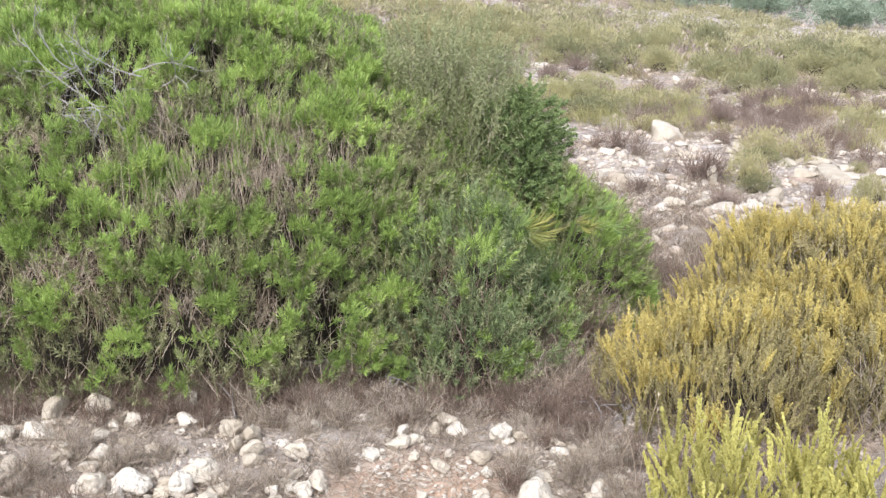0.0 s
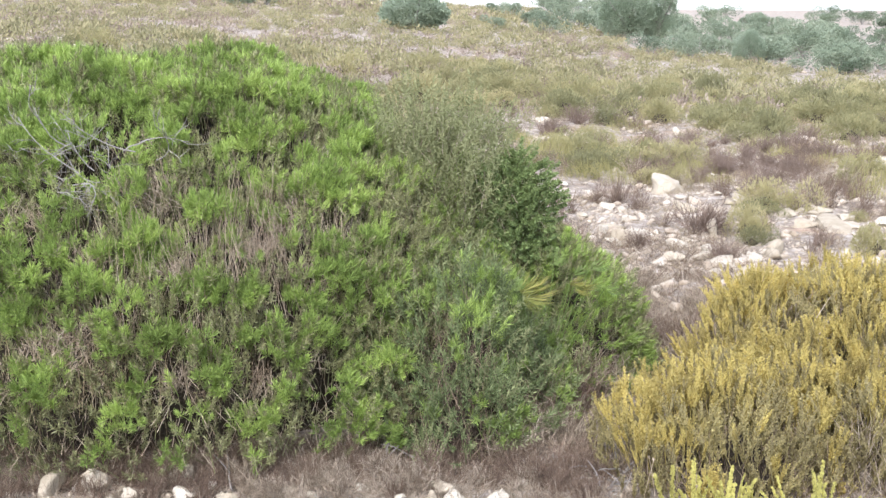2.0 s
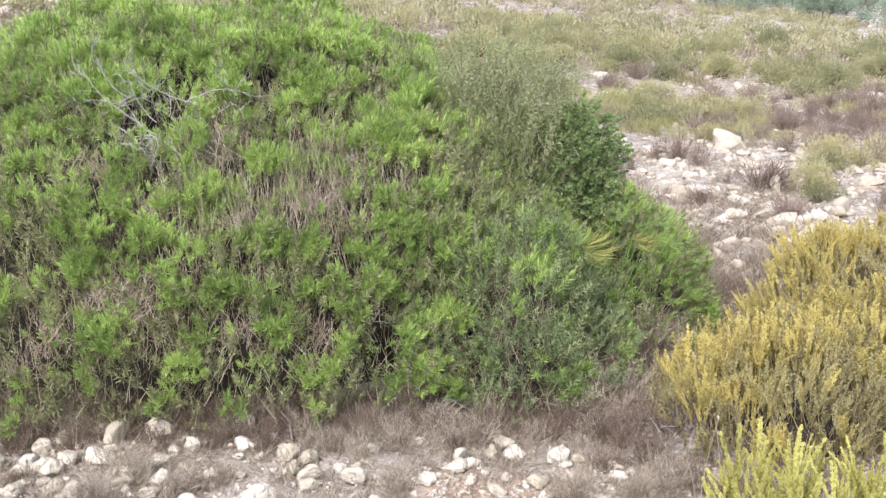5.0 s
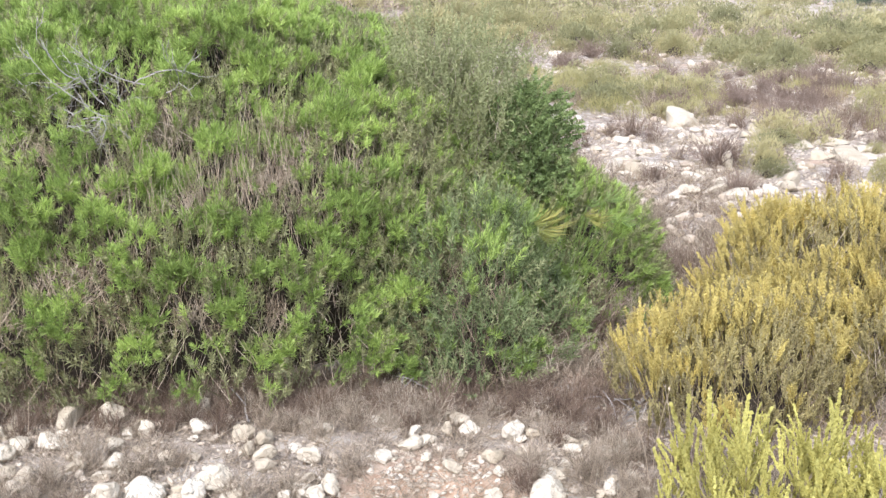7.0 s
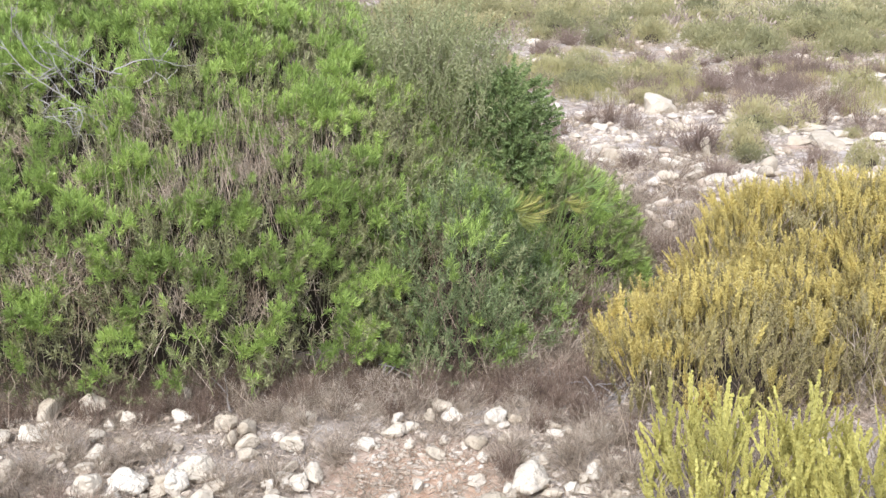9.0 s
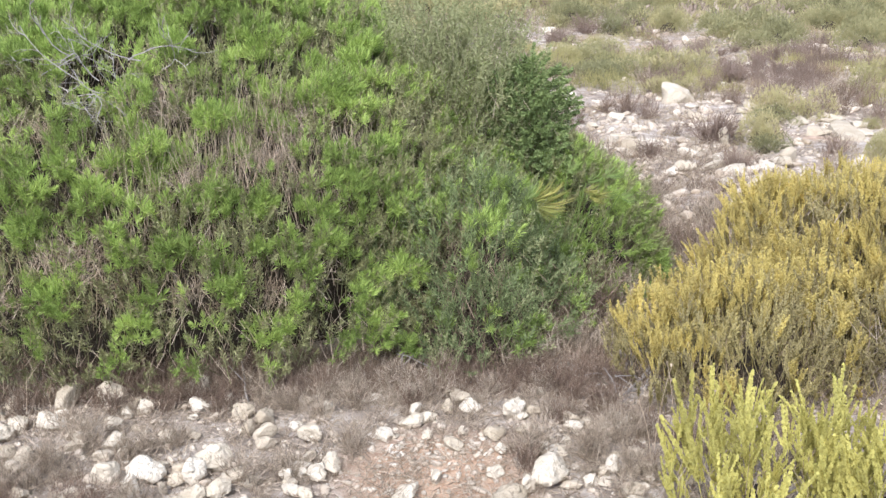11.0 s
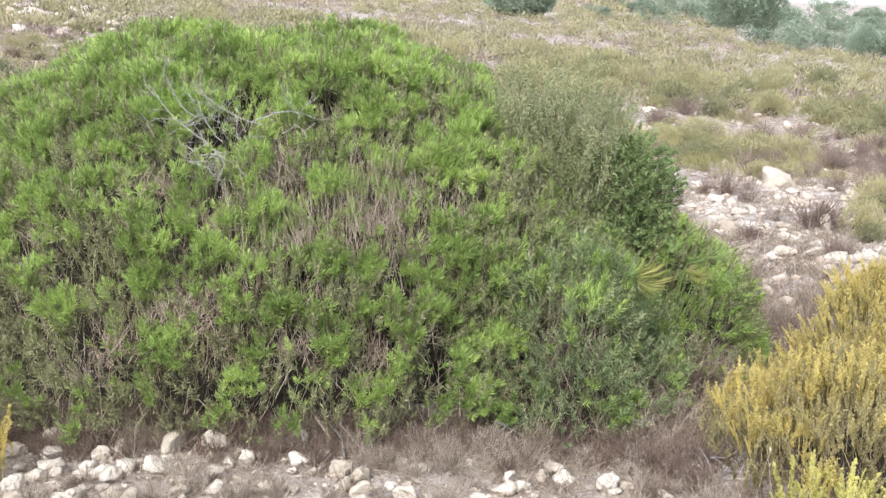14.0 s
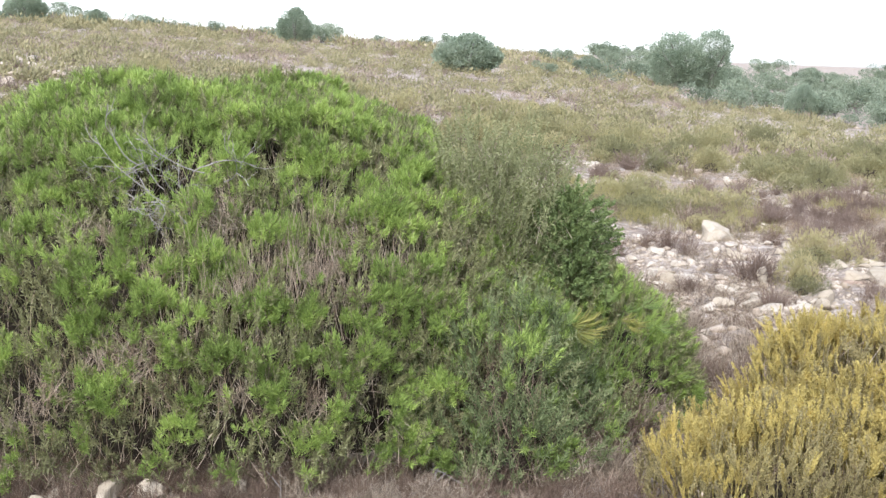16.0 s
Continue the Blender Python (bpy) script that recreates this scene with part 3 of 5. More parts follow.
for k in range(22):
    side = -1 if k % 2 else 1
    q, w = crooked((r.normal(0.02, 0.15), r.normal(0.02, 0.04), r.normal(-0.02, 0.07)), unit(np.array([side * 1.0, r.normal(-0.2, 0.2), r.normal(0.35, 0.35)])), r.uniform(0.16, 0.34), 9, 0.13, r)
    pieces = [tubes(q[None], [r.uniform(0.0015, 0.0027)], 0.4, 5)]
    for j in range(5):
        i = r.integers(2, 8)
        b, w2 = crooked(q[i], unit(unit(q[i] - q[i - 1]) + r.normal(0, 0.55, 3)), r.uniform(0.05, 0.13), 5, 0.16, r)
        c, _ = crooked(b[2], unit(w2 + r.normal(0, 0.6, 3)), r.uniform(0.03, 0.06), 5, 0.16, r)
        pieces += [tubes(b[None], [0.0012], 0.5, 5), tubes(c[None], [0.0009], 0.6, 5)]
    part("bare_limb", mesh_of("bare_limb", *join(pieces), M_BLEACHED), bare, kind="stuff")

# dry grass stalks that stand up through the foliage
r = np.random.default_rng(42)
for gx0, gz, spread, n, lab in ((-0.66, 0.84, 0.50, 430, "pale dry grass stalks standing up through the shrub"), (-0.28, 0.86, 0.44, 220, "brown dry grass stalks standing up through the shrub"), (-1.1, 0.55, 0.5, 160, "thin straw-coloured stalks in the shrub")):
    x = gx0 + r.normal(0, spread * 0.5, n)
    y = MAIN.c[1] - MAIN.h[1] * np.sqrt(np.maximum(1 - (np.maximum(gz + r.normal(0, 0.12, n), 0.05) / MAIN.top) ** (1 / MAIN.power) - ((x - MAIN.c[0]) / MAIN.h[0]) ** 2, 0.02))
    z = MAIN.dome(x, y)
    p = np.stack([x, y - 0.01, z + r.uniform(0.0, 0.09, n)], axis=1)
    o = np.array([gx0, 3.9, 0.0])
    v, f = stems_in(p, r.uniform(0.12, 0.28, n), r, 0.2, 0.0011)
    thing("dry_grass", o, lab, "grass", "stalks in the thicket", "stuff", mesh_of("dry_grass", v - o, f, M_STRAW if lab[0] == "t" else M_STALK))


# ---- dwarf palm ----
def fan(r, count=20, length=0.2, width=0.0085, open_deg=95):
    """Narrow folded blades that spread from one point and droop at their tips."""
    a = np.radians(np.linspace(-open_deg / 2, open_deg / 2, count) + r.normal(0, 2.5, count))
    way = unit(np.stack([np.sin(a), 0.35 * np.cos(a * 1.6) + r.normal(0, 0.10, count), np.cos(a)], axis=1))
    ln = length * (1 - 0.3 * np.abs(a) / a.max()) * r.uniform(0.75, 1.1, count)
    mid = way * (ln * 0.62)[:, None]
    tip = mid + unit(way + np.stack([0 * a, -0.45 + 0 * a, r.normal(0, 0.12, count)], axis=1)) * (ln * 0.4)[:, None]
    across = unit(np.stack([np.cos(a), 0 * a, -np.sin(a)], axis=1)) * width / 2
    fold = np.array([0, 0.004, 0])
    v = np.stack([way * 0.012, mid - across, mid + fold, mid + across, tip], axis=1).reshape(-1, 3)
    k = np.arange(count)[:, None] * 5
    return v, np.concatenate([k + (0, 1, 2), k + (0, 2, 3), k + (1, 4, 2), k + (2, 4, 3)])


r = np.random.default_rng(43)
palm = thing("dwarf_palm", (0.53, 4.08, -0.045), "yellow-green dwarf palm with stiff fan leaves", "palm")
for fx, fy, fz, turn, size, tint in ((-0.05, -0.03, 0.62, 55, 0.9, M_PALM), (-0.04, -0.05, 0.61, 78, 0.85, M_PALM), (-0.03, -0.02, 0.60, 108, 0.6, M_PALM), (0.17, 0.16, 0.61, 84, 0.75, M_PALM), (0.19, 0.12, 0.60, 100, 0.5, M_PALM),
                                    (-0.06, 0.0, 0.62, 30, 0.5, M_PALM_GREEN), (0.22, 0.34, 0.60, 60, 0.55, M_PALM_GREEN), (0.14, 0.34, 0.64, 35, 0.5, M_PALM_GREEN), (0.28, 0.30, 0.56, 80, 0.5, M_PALM_GREEN), (0.26, 0.18, 0.66, 62, 0.6, M_PALM_GREEN), (0.31, 0.10, 0.60, 88, 0.5, M_PALM_GREEN)):
    q = np.array([[(0.05, 0.25, 0.0), (0.05 + fx * 0.5, 0.16 + fy * 0.5, fz * 0.6), (fx, fy, fz)]])
    stalk = part("leaf_stalk", mesh_of("leaf_stalk", *tubes(q, [0.0035], 0.6, 5), M_PALM_GREEN), palm)
    leaf = part("fan_leaf", mesh_of("fan_leaf", *fan(r, 22, 0.19, 0.0056, 84), tint), palm)
    leaf.matrix_basis = pose(fx, fy, fz) @ pose(0, 0, 0, 0, turn, 0) @ pose(0, 0, 0, 0, 0, r.uniform(-80, -45)) @ Matrix.Scale(size, 4)

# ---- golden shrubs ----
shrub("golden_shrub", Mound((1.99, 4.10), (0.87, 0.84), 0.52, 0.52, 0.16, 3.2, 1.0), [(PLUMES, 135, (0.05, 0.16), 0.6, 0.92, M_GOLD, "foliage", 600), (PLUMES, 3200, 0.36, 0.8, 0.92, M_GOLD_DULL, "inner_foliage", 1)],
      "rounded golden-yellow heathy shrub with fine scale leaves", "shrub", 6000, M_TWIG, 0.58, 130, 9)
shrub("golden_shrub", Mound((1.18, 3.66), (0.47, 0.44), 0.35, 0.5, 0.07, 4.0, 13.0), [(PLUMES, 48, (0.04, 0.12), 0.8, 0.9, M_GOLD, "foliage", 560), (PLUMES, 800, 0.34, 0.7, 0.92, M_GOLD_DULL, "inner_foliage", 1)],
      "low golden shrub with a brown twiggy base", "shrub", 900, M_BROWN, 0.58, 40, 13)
shrub("lime_shrub", Mound((0.96, 2.74), (0.30, 0.30), 0.285, 0.45, 0.07, 5.0, 3.0), [(LIME, 105, 0.16, 0.88, 0.85, M_LIME, "spike_foliage", 1), (LIME, 26, 0.03, 0.95, 1.15, M_LIME, "tall_spike_foliage", 1)],
      "yellow-green shrub of tall upright scaly spikes", "shrub", 500, M_TWIG, 0.35, 60, 10)
shrub("lime_shrub", Mound((1.36, 2.64), (0.36, 0.32), 0.25, 0.45, 0.06, 5.0, 15.0), [(LIME, 125, 0.14, 0.88, 0.85, M_LIME, "spike_foliage", 1), (LIME, 28, 0.03, 0.95, 1.1, M_LIME, "tall_spike_foliage", 1)],
      "yellow-green shrub of upright scaly spikes beside golden shrub", "shrub", 600, M_TWIG, 0.35, 60, 14)
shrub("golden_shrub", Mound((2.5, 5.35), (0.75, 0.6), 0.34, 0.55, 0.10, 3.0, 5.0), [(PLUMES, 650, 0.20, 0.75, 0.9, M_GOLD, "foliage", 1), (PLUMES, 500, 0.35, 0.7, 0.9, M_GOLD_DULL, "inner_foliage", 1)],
      "greyish golden shrub with many bare twigs", "shrub", 2600, M_TWIG, 0.6, 0, 11)
shrub("golden_shrub", Mound((-1.88, 3.32), (0.24, 0.22), 0.24, 0.5, 0.04, 4.0, 7.0), [(SPIKES, 60, 0.08, 0.95, 0.8, M_GOLD, "foliage", 1)],
      "small golden shrub of upright spikes beside stones", "shrub", 200, M_RUST, 0.6, 0, 12)


# ---- stones ----
STONES = [stone_shape(rng) for _ in range(6)] + [stone_shape(rng, 3, [(rng.normal(size=3), rng.uniform(0.18, 0.32)) for _ in range(8)]) for _ in range(8)]
STONE_MESH = [mesh_of("stone", v, f, M_STONE) for v, f in STONES]


PEBBLES = [stone_shape(rng, 2, [(rng.normal(size=3), rng.uniform(0.2, 0.34)) for _ in range(6)]) for _ in range(7)]
SPOTS = []


def stone(x, y, w, d, h, name="stone", label="pale weathered limestone stone half sunk in soil", group="loose stones", turn=None):
    z = float(soil(x, y))
    ob = new(name, STONE_MESH[rng.integers(0, 7) if y < 4.5 else rng.integers(6, 14)])
    SPOTS.append((x, y, w))
    ob.matrix_basis = pose(x, y, z + h * (0.30 if w < 0.2 else 0.16), rng.uniform(-12, 12), rng.uniform(-12, 12), rng.uniform(0, 360) if turn is None else turn) @ Matrix.Diagonal((w * 1.05, d * 1.05, h * 1.1, 1))
    return tagged(ob, label, "stone", group)


# stones before the thicket: x, y, width, height
for x, y, w, h in ((-1.17, 3.57, 0.14, 0.09), (-1.03, 3.60, 0.11, 0.11), (-0.89, 3.52, 0.07, 0.06), (-0.74, 3.62, 0.09, 0.10), (-1.29, 3.40, 0.09, 0.07), (-1.19, 3.42, 0.11, 0.06),
                   (-0.48, 3.40, 0.11, 0.07), (-0.46, 3.28, 0.09, 0.07), (-0.59, 3.10, 0.12, 0.10), (-0.80, 3.06, 0.13, 0.07), (-0.90, 3.02, 0.10, 0.08)):
    stone(x, y, w, w * 0.8, h, label="pale limestone stone among dry heath by the thicket")
for x, y, w, h in ((-0.52, 3.00, 0.08, 0.06), (-0.24, 3.06, 0.10, 0.05), (0.0, 3.60, 0.08, 0.07), (0.01, 3.34, 0.10, 0.05), (0.06, 3.36, 0.07, 0.05), (0.35, 3.38, 0.11, 0.08), (0.27, 3.21, 0.08, 0.05),
                   (0.42, 2.97, 0.15, 0.09), (0.29, 2.86, 0.12, 0.06), (0.61, 3.66, 0.04, 0.04), (0.13, 3.46, 0.05, 0.05), (0.53, 3.32, 0.06, 0.05), (-0.31, 3.12, 0.06, 0.04), (-0.58, 3.50, 0.05, 0.04),
                   (-0.01, 2.90, 0.10, 0.05), (-1.42, 3.52, 0.10, 0.06), (-1.55, 3.40, 0.12, 0.07), (-1.62, 3.62, 0.09, 0.08)):
    stone(x, y, w, w * 0.8, h, label="pale limestone stone on gravelly bare soil")
rock_v, rock_f = stone_shape(rng, 4, (((0.30, -0.15, 0.93), 0.22), ((-0.9, -0.3, 0.25), 0.30), ((0.1, -0.95, 0.2), 0.28), ((0.9, -0.2, 0.3), 0.36)))
boulder = new("boulder", mesh_of("boulder", rock_v, rock_f, M_STONE))
boulder.matrix_basis = pose(2.42, 9.62, float(soil(2.42, 9.62)) + 0.06, 0, 0, 0) @ Matrix.Diagonal((0.38, 0.32, 0.31, 1))
tagged(boulder, "cream limestone boulder with a slanting top on stony ground", "boulder", "large rocks")
SPOTS.append((2.42, 9.62, 0.4))
for x, y, w, d, h in ((1.67, 8.04, 0.26, 0.2, 0.10), (1.76, 8.9, 0.24, 0.2, 0.08), (2.32, 7.75, 0.12, 0.1, 0.18), (2.61, 7.25, 0.18, 0.14, 0.15), (2.0, 6.62, 0.10, 0.09, 0.08), (1.41, 5.92, 0.16, 0.1, 0.06),
                      (3.15, 8.1, 0.3, 0.2, 0.10), (3.45, 8.0, 0.24, 0.2, 0.09), (3.75, 8.05, 0.34, 0.24, 0.11), (3.1, 8.5, 0.26, 0.2, 0.09), (2.05, 7.55, 0.2, 0.16, 0.08), (3.55, 8.35, 0.26, 0.2, 0.09), (1.92, 14.6, 0.5, 0.3, 0.10), (2.3, 13.3, 0.36, 0.22, 0.10), (3.30, 7.95, 0.62, 0.36, 0.12), (1.61, 7.66, 0.22, 0.2, 0.16), (2.54, 7.07, 0.17, 0.14, 0.12), (1.96, 7.39, 0.2, 0.12, 0.08)):
    stone(x, y, w, d, h, "rock", "pale limestone rock outcrop lying in scrub", "large rocks")

r = np.random.default_rng(51)
for k in range(46):
    x, y = (r.uniform(-1.75, -1.05), r.uniform(3.15, 3.62)) if k % 2 else (r.uniform(-1.1, -0.25), r.uniform(2.75, 3.15))
    w = r.uniform(0.05, 0.11)
    stone(x, y, w, w * r.uniform(0.6, 0.95), w * r.uniform(0.45, 0.75), label="pale limestone stone half hidden in dry heath")
for k in range(90):
    x, y = r.uniform(-1.9, 0.75), r.uniform(2.6, 3.7)
    w = 0.035 + 0.05 * r.random() ** 2
    stone(x, y, w, w * r.uniform(0.6, 1), w * r.uniform(0.5, 0.9), label="small pale limestone stone on bare soil")


def strewn(name, x, y, w, label):
    """Many small stones, joined."""
    n = len(x)
    dims = w[:, None] * np.stack([r.uniform(0.9, 1.3, n), r.uniform(0.6, 1.0, n), r.uniform(0.4, 0.8, n)], axis=1)
    loc = np.stack([x, y, soil(x, y) + dims[:, 2] * 0.2], axis=1)
    v, f = clad(PEBBLES, loc, np.array([0, 0, 1.0]) + r.normal(0, 0.2, loc.shape), dims, r)
    tagged(new(name, mesh_of(name, v, f, M_GRAVEL)), label, "stones", kind="stuff")


n = 420
x, y = r.uniform(-1.9, 0.9, n), r.uniform(2.3, 3.75, n)
x[::2] = r.uniform(-1.9, -0.3, len(x[::2]))
strewn("small_stones", x, y, 0.018 + 0.04 * r.random(n) ** 2, "small pale limestone stones over bare soil")
r2 = np.random.default_rng(57)
for k in range(26):
    x, y, w = r2.uniform(0.36, 0.86), r2.uniform(2.86, 3.36), r2.uniform(0.03, 0.075)
    stone(x, y, w, w * r2.uniform(0.65, 1.0), w * r2.uniform(0.4, 0.7), label="flat pale limestone stone on littered reddish soil")
for k in range(34):
    x, y, w = r2.uniform(-1.6, 0.55), r2.uniform(3.22, 3.58), r2.uniform(0.045, 0.095)
    stone(x, y, w, w * r2.uniform(0.65, 1.0), w * r2.uniform(0.5, 0.85), label="cream limestone stone among dead heath by the thicket")
n = 1700
a, d = r.uniform(0.10, 0.47, n), 5.4 + 12 * r.random(n) ** 1.1
x, y = d * np.sin(a), d * np.cos(a)
ok = value_noise(x, y, 0 * x, 0.7, 3.0) + 0.5 * value_noise(x, y, 0 * x, 2.0, 8.0) > -0.04
strewn("rubble", -8.0 + r.normal(0, 1.7, 170), 20.2 + r.normal(0, 1.1, 170), 0.10 + 0.42 * r.random(170) ** 2, "pale limestone rubble on the upper slope")
strewn("rubble", x[ok], y[ok], 0.035 + 0.12 * r.random(ok.sum()) ** 3, "pale limestone rubble strewn among heath")
for k in range(150):
    a, d = r.uniform(0.10, 0.46), r.uniform(5.6, 17)
    x, y = d * math.sin(a), d * math.cos(a)
    if math.hypot(x - 2.42, y - 9.62) < 0.7 or noise.noise(Vector((x * 0.6, y * 0.35, 3.0))) < -0.12 or (d > 13.5 and r.random() < 0.6):
        continue
    w = 0.10 + 0.24 * r.random() ** 2.5
    stone(x, y, w, w * r.uniform(0.5, 0.9), w * r.uniform(0.25, 0.6), label="pale limestone stone strewn among heath", group="hillside stones")


def gravel(name, x, y, size, label, fine=1):
    ico = bmesh.new()
    if fine:
        bmesh.ops.create_icosphere(ico, subdivisions=1, radius=0.5)
    else:
        bmesh.ops.create_cone(ico, cap_ends=False, cap_tris=True, segments=4, radius1=0.5, radius2=0.0, depth=0.6)
    v = np.array([tuple(p.co) for p in ico.verts])
    f = np.array([[q.index for q in p.verts] for p in ico.faces])
    ico.free()
    n = len(x)
    loc = np.stack([x, y, soil(x, y) + size * 0.1], axis=1)
    pieces = []
    for k in range(5):
        vv = v * (1 + r.uniform(-0.28, 0.28, (len(v), 1)))
        sel = np.arange(n) % 5 == k
        dims = size[sel][:, None] * np.stack([r.uniform(0.7, 1.2, sel.sum()), r.uniform(0.6, 1.0, sel.sum()), r.uniform(0.3, 0.7, sel.sum())], axis=1)
        pieces.append(scatter(vv, f, loc[sel], bases(np.array([0, 0, 1.0]) + r.normal(0, 0.15, (sel.sum(), 3)), r), dims))
    return tagged(new(name, mesh_of(name, *join(pieces), M_GRAVEL)), label, "gravel", kind="stuff")


n = 8500
gravel("gravel", r.uniform(-2.5, 1.9, n), r.uniform(1.7, 4.1, n), 0.006 + 0.028 * r.random(n) ** 4, "pale limestone gravel over bare soil")
n = 5000
gravel("gravel", r.normal(0, 2.6, n), r.normal(0.2, 2.0, n), 0.008 + 0.03 * r.random(n) ** 4, "scattered pale limestone gravel over bare soil", 0)
n = 12000
gravel("grit", r.uniform(-2.1, 1.9, n), r.uniform(2.2, 5.2, n), 0.004 + 0.010 * r.random(n) ** 2, "fine pale limestone grit on bare soil", 0)
n = 480
gravel("gravel", 0.08 + r.normal(0, 0.16, n), 3.08 + r.normal(0, 0.16, n), 0.008 + 0.028 * r.random(n) ** 3, "angular gravel on a reddish bare patch")
n = 19000
a, d = r.uniform(-0.5, 0.55, n), 5.2 + 26 * r.random(n) ** 1.3
x, y = d * np.sin(a), d * np.cos(a)
ok = value_noise(x, y, 0 * x, 0.45, 5.0) + 0.5 * value_noise(x, y, 0 * x, 1.3, 1.0) > -0.05
ok &= (MAIN.dome(x, y) < 0.05) & (r.random(n) < np.where(d < 15, 0.85, 0.15))
gravel("rubble", x[ok], y[ok], (0.02 + 0.09 * r.random(ok.sum()) ** 3) * (0.7 + d[ok] / 22), "pale limestone rubble strewn over the hillside")

n = 11000
a, d = r.uniform(0.08, 0.46, n), r.uniform(5.4, 13.5, n)
x, y = d * np.sin(a), d * np.cos(a)
ok = value_noise(x, y, 0 * x, 0.8, 6.0) + 0.6 * value_noise(x, y, 0 * x, 2.2, 2.0) > -0.1
gravel("grit", x[ok], y[ok], 0.02 + 0.045 * r.random(ok.sum()) ** 2, "pale broken limestone chips on the slope", 0)

# ---- dry heath near by ----
HEATH = [mesh_of("dry_heath", *twig_tuft(rng, 64, 0.21, 0.0019, 5, 1.9), M_TWIG) for _ in range(6)]
RUST_SHAPES = [twig_tuft(rng, 80, 0.23, 0.0016, 4, 2.2) for _ in range(4)]
RUSTY = [mesh_of("dry_heath", *shape, M_RUST) for shape in RUST_SHAPES]
PURPLE = [mesh_of("heath_bush", *twig_tuft(rng, 84, 0.36, 0.0042, 4, 0.9), M_HEATH) for _ in range(4)]


def heath(meshes, x, y, size, label, name="dry_heath", group="dry heath"):
    ob = new(name, meshes[r.integers(0, len(meshes))])
    ob.matrix_basis = pose(x, y, float(soil(x, y)) - 0.005, 0, 0, r.uniform(0, 360)) @ Matrix.Diagonal((size * r.uniform(0.9, 1.3), size * r.uniform(0.9, 1.3), size, 1))
    return tagged(ob, label, "heath", group)


r = np.random.default_rng(52)
for k in range(260):
    x, y = r.uniform(-1.9, 0.75), r.uniform(2.35, 3.62)
    if math.hypot(x - 0.08, y - 3.05) < 0.26 or any(w > 0.085 and abs(x - sx) < 0.03 + w / 2 and -0.17 < y - sy < 0.06 for sx, sy, w in SPOTS):
        continue
    if noise.noise(Vector((x * 2.2, y * 2.2, 7.0))) < -0.10 and y < 3.5:
        continue
    heath(HEATH if r.random() < 0.72 else RUSTY, x, y, r.uniform(0.28, 0.62), "low grey-brown leafless heath tuft on stony soil")
for x, y, size in ((-1.02, 3.26, 0.9), (-0.88, 3.20, 0.85), (-0.76, 3.30, 0.8), (-0.30, 3.40, 0.95), (-0.18, 3.46, 0.9), (-0.40, 3.50, 0.8), (-0.06, 3.50, 0.7), (-1.25, 3.10, 0.8), (0.56, 3.12, 0.9), (0.66, 2.98, 0.9), (0.62, 2.85, 0.8), (0.45, 3.55, 0.7), (0.3, 3.62, 0.7)):
    heath(HEATH, x, y, size * 0.55, "dense grey-brown leafless heath tuft on stony soil")
n = 110
x, y = r.uniform(-2.0, 0.5, n), r.uniform(3.50, 3.84, n)
spots = np.stack([x, y, soil(x, y) - 0.005], axis=1)
for material, sel, label in ((M_RUST, np.arange(n) % 3 > 0, "rusty brown dead heath along the thicket's foot"), (M_TWIG, np.arange(n) % 3 == 0, "grey-brown dead heath along the thicket's foot")):
    v, f = clad(RUST_SHAPES, spots[sel], np.array([0, 0, 1.0]) + r.normal(0, 0.08, (sel.sum(), 3)), r.uniform(0.25, 0.58, sel.sum()), r)
    tagged(new("foot_heath", mesh_of("foot_heath", v, f, material)), label, "heath", kind="stuff")
for x, y, size in ((0.62, 4.10, 1.25), (0.72, 4.22, 1.3), (0.58, 3.98, 1.0), (0.80, 4.38, 1.2), (0.70, 4.02, 1.0), (0.90, 4.30, 1.0), (0.88, 4.55, 1.1), (0.50, 3.84, 0.8), (0.42, 3.78, 0.7), (0.66, 3.86, 0.8), (0.95, 4.75, 1.0)):
    heath(RUSTY if r.random() < 0.4 else HEATH, x, y, size, "dense brown dead heath between thicket and golden shrub")
for x, y, size in ((0.58, 3.52, 0.5), (0.54, 3.58, 0.45), (0.64, 3.48, 0.4), (0.60, 3.64, 0.6), (0.68, 3.68, 0.6)):
    heath(RUSTY, x, y, size, "rusty brown dead heath tuft on littered soil")
r2 = np.random.default_rng(58)
twigs = []
for k in range(26):
    x, y = r2.normal(0.78, 0.07), r2.normal(3.56, 0.07)
    q, w = crooked((x, y, float(soil(x, y)) + r2.uniform(0.004, 0.05)), unit(np.array([r2.normal(0, 1), r2.normal(0, 0.5), abs(r2.normal(0.1, 0.35))])), r2.uniform(0.07, 0.18), 6, 0.14, r2)
    twigs.append(tubes(q[None], [r2.uniform(0.0014, 0.0026)], 0.5, 5))
tagged(new("fallen_twigs", mesh_of("fallen_twigs", *join(twigs), M_BLEACHED)), "bleached fallen twigs lying on littered soil", "twigs", kind="stuff")
for k in range(42):
    heath(RUSTY if r.random() < 0.4 else HEATH, r.uniform(0.5, 1.2), r.uniform(2.9, 3.95), r.uniform(0.22, 0.5), "short brown dry heath on littered soil")
for k in range(44):
    x, y = r.uniform(0.55, 1.5), r.uniform(3.75, 6.4)
    if x < 0.95 and y > 4.4:
        continue
    heath(RUSTY if r.random() < 0.3 else HEATH, x, y, r.uniform(0.55, 0.95), "brown and grey dry heath beside the thicket")
places = []
